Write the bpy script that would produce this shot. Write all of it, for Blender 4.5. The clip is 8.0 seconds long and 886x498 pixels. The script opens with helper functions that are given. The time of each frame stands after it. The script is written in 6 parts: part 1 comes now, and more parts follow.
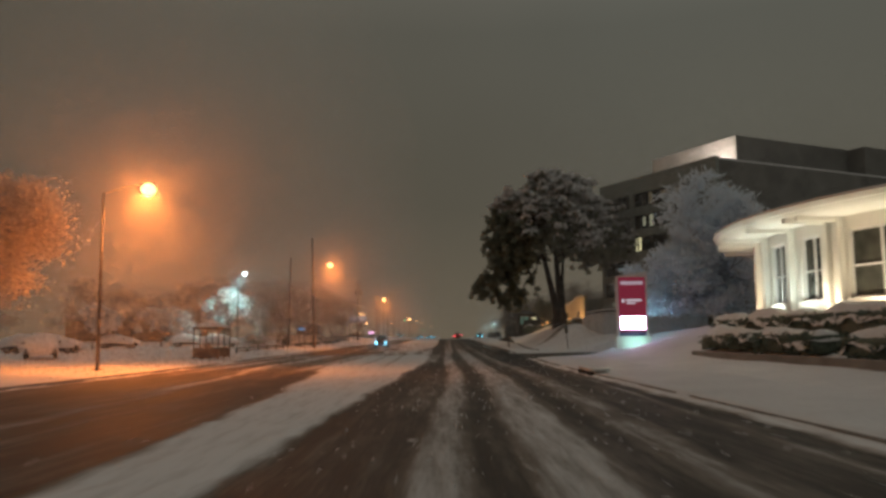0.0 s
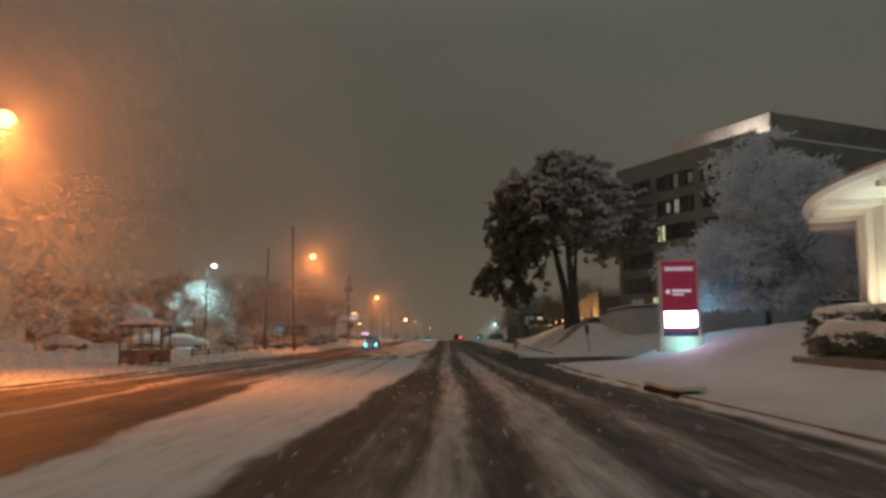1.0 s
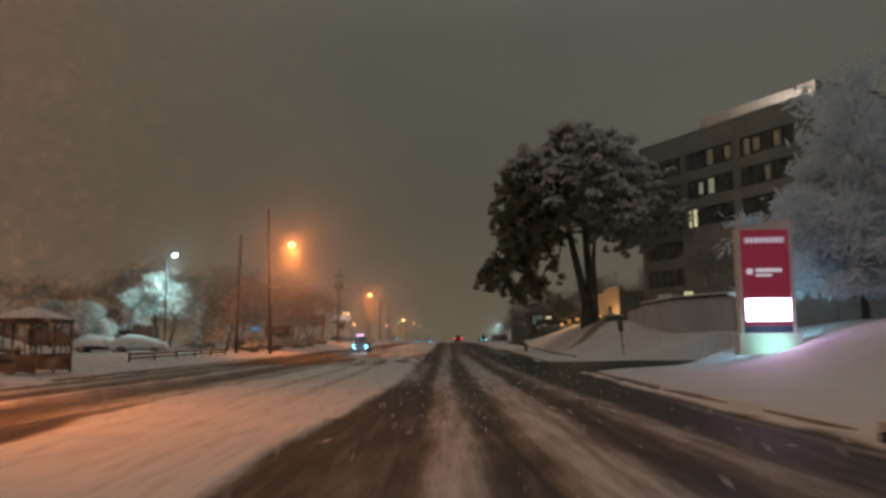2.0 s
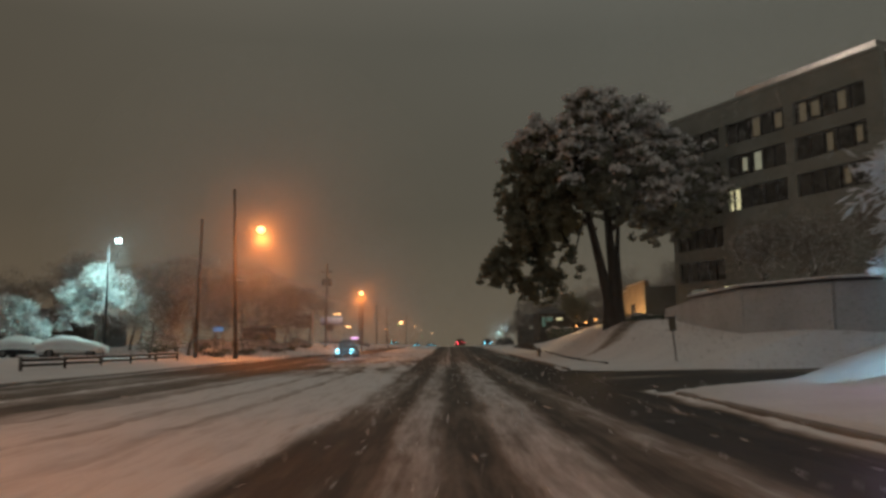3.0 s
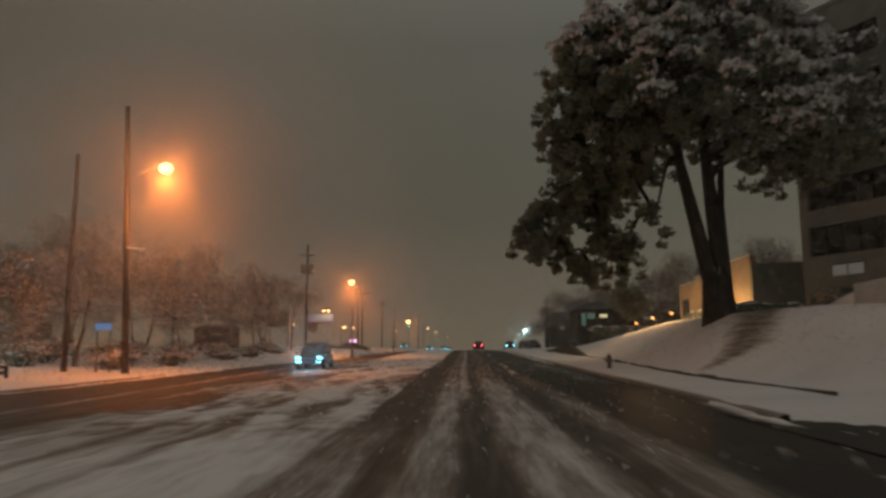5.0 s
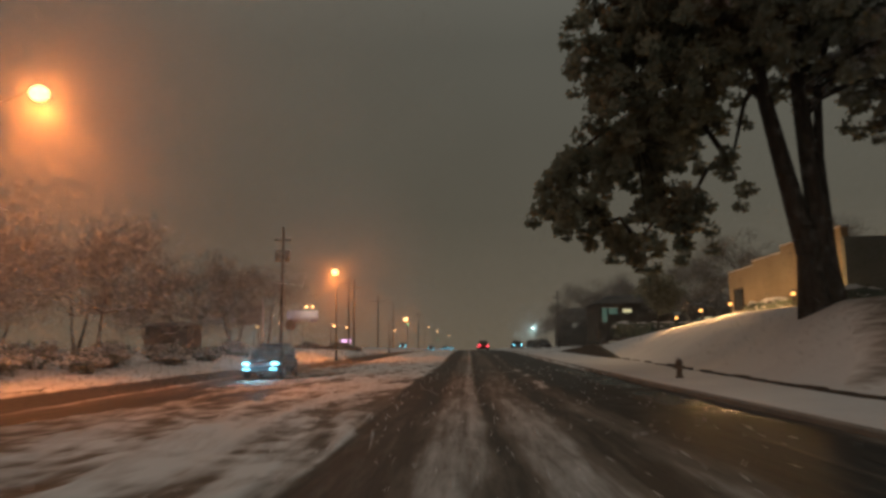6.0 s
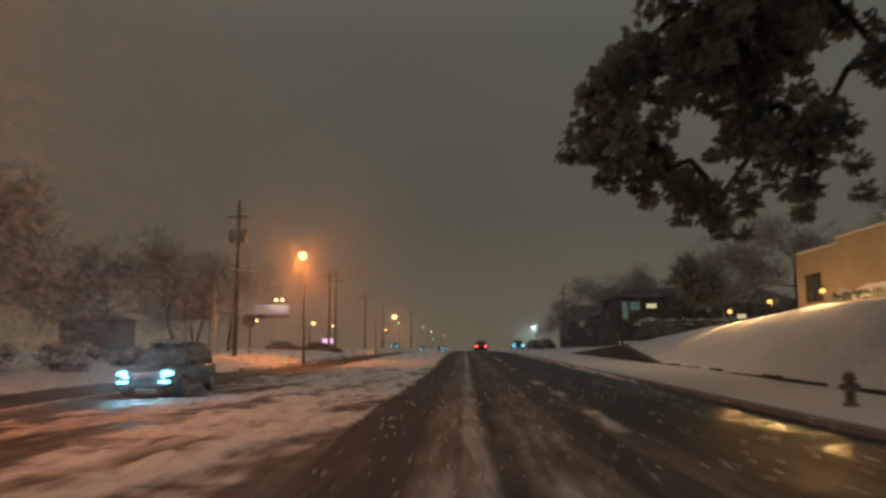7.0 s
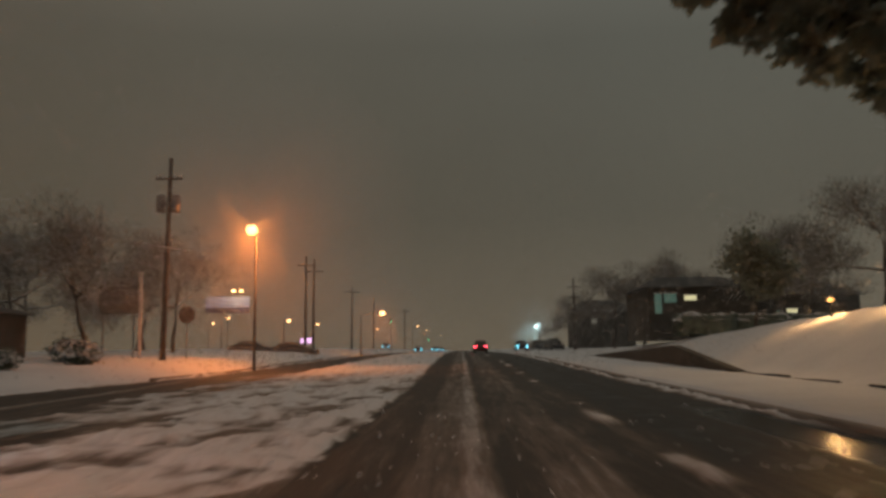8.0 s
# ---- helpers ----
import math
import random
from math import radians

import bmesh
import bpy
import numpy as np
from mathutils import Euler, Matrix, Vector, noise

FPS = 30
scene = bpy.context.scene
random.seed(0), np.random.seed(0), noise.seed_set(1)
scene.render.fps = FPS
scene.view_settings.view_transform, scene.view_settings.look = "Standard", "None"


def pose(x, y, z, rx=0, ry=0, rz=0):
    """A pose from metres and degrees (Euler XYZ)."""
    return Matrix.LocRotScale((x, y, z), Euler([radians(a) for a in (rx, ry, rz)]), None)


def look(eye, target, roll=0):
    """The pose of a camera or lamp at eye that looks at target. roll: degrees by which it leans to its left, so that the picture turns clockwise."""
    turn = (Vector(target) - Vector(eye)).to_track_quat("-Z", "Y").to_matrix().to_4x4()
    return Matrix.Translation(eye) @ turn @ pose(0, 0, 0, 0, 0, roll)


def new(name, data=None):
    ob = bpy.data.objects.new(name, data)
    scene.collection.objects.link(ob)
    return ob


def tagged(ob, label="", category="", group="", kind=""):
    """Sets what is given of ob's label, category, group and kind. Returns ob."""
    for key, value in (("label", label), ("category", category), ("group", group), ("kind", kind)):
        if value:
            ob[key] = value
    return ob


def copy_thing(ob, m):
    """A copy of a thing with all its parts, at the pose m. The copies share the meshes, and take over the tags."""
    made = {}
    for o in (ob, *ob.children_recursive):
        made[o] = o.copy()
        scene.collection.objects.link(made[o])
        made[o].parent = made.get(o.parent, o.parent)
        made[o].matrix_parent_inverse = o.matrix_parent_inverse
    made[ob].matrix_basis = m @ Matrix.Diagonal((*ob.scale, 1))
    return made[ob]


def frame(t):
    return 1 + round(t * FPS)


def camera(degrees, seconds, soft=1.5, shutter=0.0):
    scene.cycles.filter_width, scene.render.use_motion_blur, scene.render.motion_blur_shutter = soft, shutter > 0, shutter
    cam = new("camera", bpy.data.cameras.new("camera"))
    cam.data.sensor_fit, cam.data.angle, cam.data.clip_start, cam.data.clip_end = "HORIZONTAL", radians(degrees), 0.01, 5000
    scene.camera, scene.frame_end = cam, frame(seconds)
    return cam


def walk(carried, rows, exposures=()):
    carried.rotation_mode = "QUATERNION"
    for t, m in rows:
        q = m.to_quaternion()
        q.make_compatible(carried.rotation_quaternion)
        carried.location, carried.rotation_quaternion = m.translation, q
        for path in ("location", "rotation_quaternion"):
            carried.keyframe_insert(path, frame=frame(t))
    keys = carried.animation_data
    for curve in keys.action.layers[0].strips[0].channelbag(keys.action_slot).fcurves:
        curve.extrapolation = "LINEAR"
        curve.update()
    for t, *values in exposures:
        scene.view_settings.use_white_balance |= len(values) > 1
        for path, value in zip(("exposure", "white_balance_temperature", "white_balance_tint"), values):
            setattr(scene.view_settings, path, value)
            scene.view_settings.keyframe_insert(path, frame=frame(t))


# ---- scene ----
cam = camera(57.1, 8.0, soft=3.0, shutter=0.5)
METRES, EYE, TILT, LEAN, TURN = 101.2, 1.485, 0.0, 0.0, 0.0
ROWS = [
    (0.0, 0.0, 0.0, 0.0, 0.06, 6.31, 0.56),
    (0.5, 0.001, 0.0606, -0.0003, 0.02, 6.41, 0.52),
    (1.0, 0.002, 0.1213, -0.0006, 0.03, 6.44, 0.48),
    (1.5, 0.0022, 0.182, -0.0012, 0.05, 6.49, 0.59),
    (3.0, 0.0076, 0.3661, -0.0025, 0.32, 6.91, 0.59),
    (3.5, 0.0084, 0.427, -0.002, 0.61, 7.01, 0.5),
    (4.0, 0.009, 0.4884, -0.0017, 0.95, 7.09, 0.52),
    (4.5, 0.0086, 0.5493, -0.0012, 1.26, 7.14, 0.6),
    (6.0, 0.0067, 0.7381, 0.0007, 1.61, 7.1, 1.02),
    (6.5, 0.0061, 0.8019, 0.0013, 1.44, 7.1, 0.96),
    (7.0, 0.0059, 0.867, 0.0015, 1.27, 7.13, 0.85),
    (7.5, 0.0057, 0.9328, 0.0021, 1.18, 7.15, 0.85),
    (8.0, 0.0058, 0.9998, 0.0027, 1.06, 7.13, 0.87),
]
walk(cam, [(t, pose(0, 0, EYE, TILT, LEAN, TURN) @ pose(METRES * x, METRES * y, METRES * z, 90 + pitch, roll, yaw)) for t, x, y, z, yaw, pitch, roll in ROWS])

# ---------------------------------------------------------------- light
# night under a low snow cloud lit from below by the city
world = bpy.data.worlds.new("night_sky")
scene.world = world
world.use_nodes = True
wn, wl = world.node_tree.nodes, world.node_tree.links
wbg = wn["Background"]
wco = wn.new("ShaderNodeTexCoord")
wsep = wn.new("ShaderNodeSeparateXYZ")
wl.new(wco.outputs["Generated"], wsep.inputs[0])
wramp = wn.new("ShaderNodeValToRGB")
wl.new(wsep.outputs["Z"], wramp.inputs[0])
els = wramp.color_ramp.elements
els[0].position, els[0].color = 0.0, (0.140, 0.118, 0.083, 1)
els[1].position, els[1].color = 1.0, (0.222, 0.218, 0.192, 1)
e = els.new(0.16)
e.color = (0.096, 0.089, 0.068, 1)
e = els.new(0.36)
e.color = (0.097, 0.096, 0.079, 1)
e = els.new(0.60)
e.color = (0.178, 0.175, 0.152, 1)
wnoise = wn.new("ShaderNodeTexNoise")
wnoise.inputs["Scale"].default_value = 2.2
wnoise.inputs["Detail"].default_value = 3
wl.new(wco.outputs["Generated"], wnoise.inputs["Vector"])
wmr = wn.new("ShaderNodeMapRange")
wl.new(wnoise.outputs["Fac"], wmr.inputs["Value"])
wmr.inputs["From Min"].default_value, wmr.inputs["From Max"].default_value = 0.3, 0.7
wmr.inputs["To Min"].default_value, wmr.inputs["To Max"].default_value = 0.93, 1.07
wside = wn.new("ShaderNodeMapRange")
wl.new(wsep.outputs["X"], wside.inputs["Value"])
wside.inputs["From Min"].default_value, wside.inputs["From Max"].default_value = -0.6, 0.2
wtint = wn.new("ShaderNodeValToRGB")
wl.new(wside.outputs["Result"], wtint.inputs[0])
wtint.color_ramp.elements[0].color = (0.92, 0.79, 0.70, 1)
wtint.color_ramp.elements[1].color = (1.0, 1.0, 1.0, 1)
wmul = wn.new("ShaderNodeMix")
wmul.data_type, wmul.blend_type = "RGBA", "MULTIPLY"
wmul.inputs["Factor"].default_value = 1.0
wl.new(wramp.outputs["Color"], wmul.inputs["A"])
wl.new(wtint.outputs["Color"], wmul.inputs["B"])
wl.new(wmul.outputs["Result"], wbg.inputs["Color"])
wl.new(wmr.outputs["Result"], wbg.inputs["Strength"])

SODIUM = (1.0, 0.25, 0.04)


def lamp(name, at, watts, colour, radius=0.15, spot=0.0, target=None, blend=0.6):
    data = bpy.data.lights.new(name, "SPOT" if spot else "POINT")
    data.energy, data.color, data.shadow_soft_size = watts, colour, radius
    if spot:
        data.spot_size, data.spot_blend = radians(spot), blend
    ob = new(name, data)
    ob.matrix_world = look(at, target) if target else Matrix.Translation(at)
    return ob


# ---------------------------------------------------------------- materials
def shader(name):
    m = bpy.data.materials.new(name)
    m.use_nodes = True
    return m, m.node_tree.nodes, m.node_tree.links, m.node_tree.nodes["Principled BSDF"]


def noise_node(n, l, scale, detail=4, rough=0.55, coords="Object", stretch=None):
    co = n.new("ShaderNodeTexCoord")
    tex = n.new("ShaderNodeTexNoise")
    tex.inputs["Scale"].default_value, tex.inputs["Detail"].default_value = scale, detail
    tex.inputs["Roughness"].default_value = rough
    if stretch:
        mp = n.new("ShaderNodeMapping")
        mp.inputs["Scale"].default_value = stretch
        l.new(co.outputs[coords], mp.inputs["Vector"])
        l.new(mp.outputs[0], tex.inputs["Vector"])
    else:
        l.new(co.outputs[coords], tex.inputs["Vector"])
    return tex.outputs["Fac"]


def ramp_node(n, l, value, stops):
    r = n.new("ShaderNodeValToRGB")
    l.new(value, r.inputs[0])
    while len(r.color_ramp.elements) < len(stops):
        r.color_ramp.elements.new(0.5)
    for el, (p, c) in zip(r.color_ramp.elements, stops):
        el.position = p
        el.color = (*c, 1) if len(c) == 3 else c
    return r.outputs["Color"]


def mix_node(n, l, fac, a, b, kind="MIX"):
    m = n.new("ShaderNodeMix")
    m.data_type, m.blend_type = "RGBA", kind
    for sock, v in ((m.inputs["Factor"], fac), (m.inputs["A"], a), (m.inputs["B"], b)):
        if isinstance(v, (int, float)):
            sock.default_value = v
        elif isinstance(v, tuple):
            sock.default_value = (*v, 1)
        else:
            l.new(v, sock)
    return m.outputs["Result"]


def bump_node(n, l, value, strength, distance, bsdf):
    b = n.new("ShaderNodeBump")
    b.inputs["Strength"].default_value, b.inputs["Distance"].default_value = strength, distance
    l.new(value, b.inputs["Height"])
    l.new(b.outputs[0], bsdf.inputs["Normal"])


def grained(name, colour, rough=0.7, metal=0.0, scale=3.0, spread=0.25, fine=60.0, bump=0.15, stretch=None):
    """Two scales of variation round one colour, with fine relief."""
    m, n, l, b = shader(name)
    big = noise_node(n, l, scale, 5, 0.6, "Object", stretch)
    small = noise_node(n, l, fine, 3, 0.5, "Object", stretch)
    lo, hi = tuple(c * (1 - spread) for c in colour), tuple(min(1, c * (1 + spread)) for c in colour)
    c1 = ramp_node(n, l, big, [(0.3, lo), (0.7, hi)])
    c2 = ramp_node(n, l, small, [(0.3, (0.82,) * 3), (0.7, (1.0,) * 3)])
    l.new(mix_node(n, l, 1.0, c1, c2, "MULTIPLY"), b.inputs["Base Color"])
    b.inputs["Roughness"].default_value, b.inputs["Metallic"].default_value = rough, metal
    if bump:
        bump_node(n, l, small, bump, 0.02, b)
    return m


def snowy(name, colour, cover=0.35, soft=0.2, rough=0.8, scale=6.0):
    """A surface with snow lying on whatever faces up."""
    m, n, l, b = shader(name)
    geo = n.new("ShaderNodeNewGeometry")
    sep = n.new("ShaderNodeSeparateXYZ")
    l.new(geo.outputs["True Normal"], sep.inputs[0])
    wob = noise_node(n, l, scale, 4)
    add = n.new("ShaderNodeMath")
    add.operation = "MULTIPLY_ADD"
    l.new(wob, add.inputs[0])
    add.inputs[1].default_value = 0.8
    l.new(sep.outputs["Z"], add.inputs[2])
    mr = n.new("ShaderNodeMapRange")
    l.new(add.outputs[0], mr.inputs["Value"])
    edge = 0.4 + (1 - cover)
    mr.inputs["From Min"].default_value, mr.inputs["From Max"].default_value = edge - soft, edge + soft
    base = ramp_node(n, l, noise_node(n, l, scale * 5, 3), [(0.3, tuple(c * 0.65 for c in colour)), (0.7, tuple(c * 1.3 for c in colour))])
    l.new(mix_node(n, l, mr.outputs["Result"], base, (0.80, 0.82, 0.85)), b.inputs["Base Color"])
    b.inputs["Roughness"].default_value = rough
    return m


def glowing(name, colour, strength):
    m, n, l, b = shader(name)
    b.inputs["Base Color"].default_value = (*[0.15 * c for c in colour], 1)
    b.inputs["Emission Color"].default_value = (*colour, 1)
    b.inputs["Emission Strength"].default_value = strength
    return m


def snow_material():
    m, n, l, b = shader("fresh_snow")
    big = noise_node(n, l, 0.25, 5, 0.6)
    small = noise_node(n, l, 9.0, 5, 0.65)
    c1 = ramp_node(n, l, big, [(0.3, (0.70, 0.71, 0.74)), (0.7, (0.82, 0.83, 0.85))])
    c2 = ramp_node(n, l, small, [(0.25, (0.86,) * 3), (0.6, (1.0,) * 3)])
    l.new(mix_node(n, l, 1.0, c1, c2, "MULTIPLY"), b.inputs["Base Color"])
    b.inputs["Roughness"].default_value = 0.75
    bump_node(n, l, small, 0.35, 0.08, b)
    return m


def road_material():
    """Wet asphalt, brown slush and packed snow, told apart by the lie of the snow on the mesh."""
    m, n, l, b = shader("snowy_asphalt")
    at = n.new("ShaderNodeAttribute")
    at.attribute_name = "snow_cover"
    streak = noise_node(n, l, 1.0, 6, 0.62, "Object", (5.0, 0.35, 1.0))
    fine = noise_node(n, l, 22.0, 4, 0.6, "Object", (1.0, 0.5, 1.0))
    k = n.new("ShaderNodeMath")
    k.operation = "MULTIPLY_ADD"
    l.new(streak, k.inputs[0])
    k.inputs[1].default_value = 0.80
    l.new(at.outputs["Fac"], k.inputs[2])
    k2 = n.new("ShaderNodeMath")
    k2.operation = "MULTIPLY_ADD"
    l.new(fine, k2.inputs[0])
    k2.inputs[1].default_value = 0.30
    l.new(k.outputs[0], k2.inputs[2])
    mr = n.new("ShaderNodeMapRange")
    l.new(k2.outputs[0], mr.inputs["Value"])
    mr.inputs["From Min"].default_value, mr.inputs["From Max"].default_value = 0.54, 1.52
    col = ramp_node(n, l, mr.outputs["Result"], [(0.0, (0.022, 0.021, 0.020)), (0.22, (0.068, 0.059, 0.050)), (0.45, (0.21, 0.186, 0.163)), (0.75, (0.56, 0.55, 0.55)), (1.0, (0.80, 0.81, 0.83))])
    l.new(col, b.inputs["Base Color"])
    ro = ramp_node(n, l, mr.outputs["Result"], [(0.0, (0.50,) * 3), (0.3, (0.64,) * 3), (0.6, (0.85,) * 3)])
    wet = n.new("ShaderNodeMapRange")
    l.new(at.outputs["Fac"], wet.inputs["Value"])
    wet.inputs["From Min"].default_value, wet.inputs["From Max"].default_value = -0.10, 0.0
    l.new(mix_node(n, l, wet.outputs["Result"], (0.22, 0.22, 0.22), ro), b.inputs["Roughness"])
    sp = mix_node(n, l, wet.outputs["Result"], (0.12, 0.12, 0.12), (0.22, 0.22, 0.22))
    l.new(sp, b.inputs["Specular IOR Level"])
    relief = n.new("ShaderNodeMapRange")
    l.new(at.outputs["Fac"], relief.inputs["Value"])
    relief.inputs["From Min"].default_value, relief.inputs["From Max"].default_value = -0.10, 0.02
    relief.inputs["To Min"].default_value, relief.inputs["To Max"].default_value = 0.015, 0.7
    bump = n.new("ShaderNodeBump")
    bump.inputs["Distance"].default_value = 0.06
    l.new(relief.outputs["Result"], bump.inputs["Strength"])
    l.new(k2.outputs[0], bump.inputs["Height"])
    l.new(bump.outputs[0], b.inputs["Normal"])
    return m


SNOW = snow_material()
ROAD = road_material()
CONCRETE = grained("weathered_concrete", (0.27, 0.26, 0.245), 0.85, scale=0.8, spread=0.2, fine=25)
STUCCO_WHITE = grained("white_stucco", (0.74, 0.72, 0.68), 0.8, scale=0.7, spread=0.06, fine=35, bump=0.1)
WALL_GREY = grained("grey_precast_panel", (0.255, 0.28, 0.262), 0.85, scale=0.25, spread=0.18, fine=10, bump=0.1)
WALL_DARK = grained("dark_wall_tone", (0.17, 0.17, 0.16), 0.8, scale=0.3, spread=0.3, fine=10)
PALE_WALL = grained("pale_rendered_wall", (0.50, 0.52, 0.53), 0.85, scale=0.35, spread=0.16, fine=10, bump=0.1)
TAN = grained("tan_brick_render", (0.36, 0.305, 0.225), 0.85, scale=0.5, spread=0.12, fine=14)
BROWN_WALL = grained("brown_brick_wall", (0.075, 0.068, 0.056), 0.9, scale=1.2, spread=0.35, fine=14, bump=0.4)
METAL_GREY = grained("galvanised_steel", (0.20, 0.20, 0.21), 0.55, 0.4, 2.0, 0.15, 40, 0.05)
METAL_DARK = grained("dark_painted_metal", (0.035, 0.035, 0.04), 0.5, 0.4, 3.0, 0.3, 40, 0.05)
POLE_WOOD = grained("tarred_pole_wood", (0.060, 0.050, 0.042), 0.9, 0, 6.0, 0.4, 50, 0.5, (3, 3, 0.2))
BARK = grained("dark_bark", (0.052, 0.046, 0.040), 0.95, 0, 3.0, 0.45, 18, 0.9, (3, 3, 0.5))
BARK_SNOW = snowy("snow_dusted_bark", (0.07, 0.06, 0.05), 0.55, 0.25)
TWIG_SNOW = snowy("snow_laden_twigs", (0.10, 0.09, 0.085), 0.72, 0.3, 0.8, 3.0)
LEAF_DARK = grained("evergreen_leaf", (0.115, 0.150, 0.118), 0.55, 0, 1.2, 0.45, 12, 0)
LEAF_EVER = grained("frost_dusted_evergreen_leaf", (0.26, 0.28, 0.23), 0.6, 0, 1.0, 0.40, 12, 0)
tn, tl = LEAF_EVER.node_tree.nodes, LEAF_EVER.node_tree.links
glow_through, leaf_mix = tn.new("ShaderNodeBsdfTranslucent"), tn.new("ShaderNodeMixShader")
glow_through.inputs["Color"].default_value = (0.30, 0.32, 0.24, 1)
leaf_mix.inputs[0].default_value = 0.4
tl.new(tn["Principled BSDF"].outputs[0], leaf_mix.inputs[1])
tl.new(glow_through.outputs[0], leaf_mix.inputs[2])
tl.new(leaf_mix.outputs[0], tn["Material Output"].inputs["Surface"])


SIGN_WHITE = glowing("lit_white_lettering", (0.75, 0.70, 0.78), 0.6)
SIGN_PINK = glowing("lit_pink_strip", (0.60, 0.34, 0.44), 0.34)
SIGN_RED_GLOW = glowing("lit_red_face", (0.36, 0.03, 0.07), 0.38)
SCREEN = glowing("bright_led_screen", (0.90, 0.60, 1.0), 16.0)
SIGN_BLUE = grained("dark_blue_panel", (0.03, 0.03, 0.10), 0.5, 0, 2, 0.2, 30, 0)
FRAME_WHITE = grained("white_painted_metal", (0.72, 0.71, 0.72), 0.5, 0.1, 2, 0.08, 30, 0)
RUBBER = grained("tyre_rubber", (0.02, 0.02, 0.02), 0.9, 0, 8, 0.3, 60, 0.2)
CAR_PAINT = grained("dark_car_paint", (0.03, 0.035, 0.045), 0.25, 0.3, 2, 0.2, 30, 0)
CAR_WHITE = grained("white_car_paint", (0.62, 0.62, 0.62), 0.3, 0.1, 2, 0.1, 30, 0)
CAR_RED = grained("red_car_paint", (0.16, 0.02, 0.02), 0.3, 0.2, 2, 0.15, 30, 0)
LENS_SODIUM = glowing("sodium_lamp_glow", (1.0, 0.56, 0.22), 4.5)
LENS_WHITE = glowing("mercury_lamp_glow", (0.72, 1.0, 0.98), 14.0)
LENS_HEAD = glowing("cool_headlight", (0.20, 0.76, 1.0), 4.5)
LENS_TAIL = glowing("red_tail_light", (1.0, 0.05, 0.08), 16.0)
LENS_WARM = glowing("warm_lantern_glass", (1.0, 0.44, 0.11), 3.0)
LENS_GREEN = glowing("green_signal", (0.1, 1.0, 0.45), 3.0)
LIT_PANE = glowing("lit_window_pane", (1.0, 0.92, 0.52), 0.62)
LIT_DIM = glowing("dim_lit_pane", (0.75, 0.72, 0.58), 0.10)
LIT_GAP = glowing("lit_curtain_gap", (0.80, 0.80, 0.56), 0.24)
LIT_FAINT = glowing("faintly_lit_curtain", (0.80, 0.66, 0.42), 0.07)
ADDED_BACK_GLOW = glowing("added_cool_glow", (0.42, 0.82, 1.0), 24.0)
LIT_GREEN = glowing("greenish_lit_pane", (0.45, 0.85, 0.68), 0.09)
BLUE_LIT = glowing("lit_blue_sign", (0.14, 0.36, 0.75), 0.4)
BILL_LIT = glowing("lit_billboard_face", (0.50, 0.54, 0.78), 0.22)
PINK_LIT = glowing("lit_pink_sign", (0.9, 0.5, 0.9), 1.6)


def pane_material():
    m, n, l, b = shader("dark_window_glass")
    c = ramp_node(n, l, noise_node(n, l, 0.7, 2), [(0.35, (0.02, 0.022, 0.02)), (0.7, (0.075, 0.075, 0.065))])
    l.new(c, b.inputs["Base Color"])
    b.inputs["Roughness"].default_value = 0.08
    return m


PANE = pane_material()


def flake_material(name, colour, blur=0.0):
    """Leaves or flakes that let light through; blur: how see-through flakes are, so that many blend to haze."""
    m, n, l, b = shader(name)
    b.inputs["Base Color"].default_value = (*colour, 1)
    b.inputs["Roughness"].default_value = 0.9
    tr = n.new("ShaderNodeBsdfTranslucent")
    tr.inputs["Color"].default_value = (*colour, 1)
    mx = n.new("ShaderNodeMixShader")
    l.new(b.outputs[0], mx.inputs[1])
    l.new(tr.outputs[0], mx.inputs[2])
    l.new(mx.outputs[0], n["Material Output"].inputs["Surface"])
    if blur:
        clear = n.new("ShaderNodeBsdfTransparent")
        soft = n.new("ShaderNodeMixShader")
        soft.inputs[0].default_value = blur
        l.new(mx.outputs[0], soft.inputs[1])
        l.new(clear.outputs[0], soft.inputs[2])
        l.new(soft.outputs[0], n["Material Output"].inputs["Surface"])
    return m


FLAKE = flake_material("falling_snowflake", (0.86, 0.87, 0.90))
FLAKE_FAR = flake_material("drifting_snowflake", (0.86, 0.87, 0.90), 0.86)
FLAKE_HAZE = flake_material("haze_snowflake", (0.86, 0.87, 0.90), 0.91)
LEAF_RIME = grained("rime_covered_leaf", (0.78, 0.82, 0.84), 0.8, 0, 1.2, 0.2, 14, 0)
LEAF_TAN = flake_material("snow_dusted_tan_leaf", (0.62, 0.55, 0.48))
LEAF_FROST = flake_material("frosted_leaf", (0.76, 0.83, 0.90))
TWIG_DARK = snowy("dusted_fine_twigs", (0.19, 0.165, 0.14), 0.46, 0.3, 0.9, 3.0)

# ---------------------------------------------------------------- mesh helpers
I4 = Matrix.Identity(4)


def part(name, bm, material, parent=None, label="", smooth=False, kind=""):
    me = bpy.data.meshes.new(name)
    bm.to_mesh(me)
    bm.free()
    return link_mesh(name, me, material, parent, label, smooth, kind)


def link_mesh(name, me, material, parent=None, label="", smooth=False, kind=""):
    me.materials.append(material)
    if smooth:
        me.polygons.foreach_set("use_smooth", [True] * len(me.polygons))
    ob = new(name, me)
    if parent is not None:
        ob.parent = parent
    return tagged(ob, label, kind=kind)


def thing(name, at, label, category, group="", turn=0.0, kind=""):
    ob = new(name)
    ob.empty_display_size = 0.3
    ob.matrix_world = pose(*at, 0, 0, turn)
    return tagged(ob, label, category, group, kind)


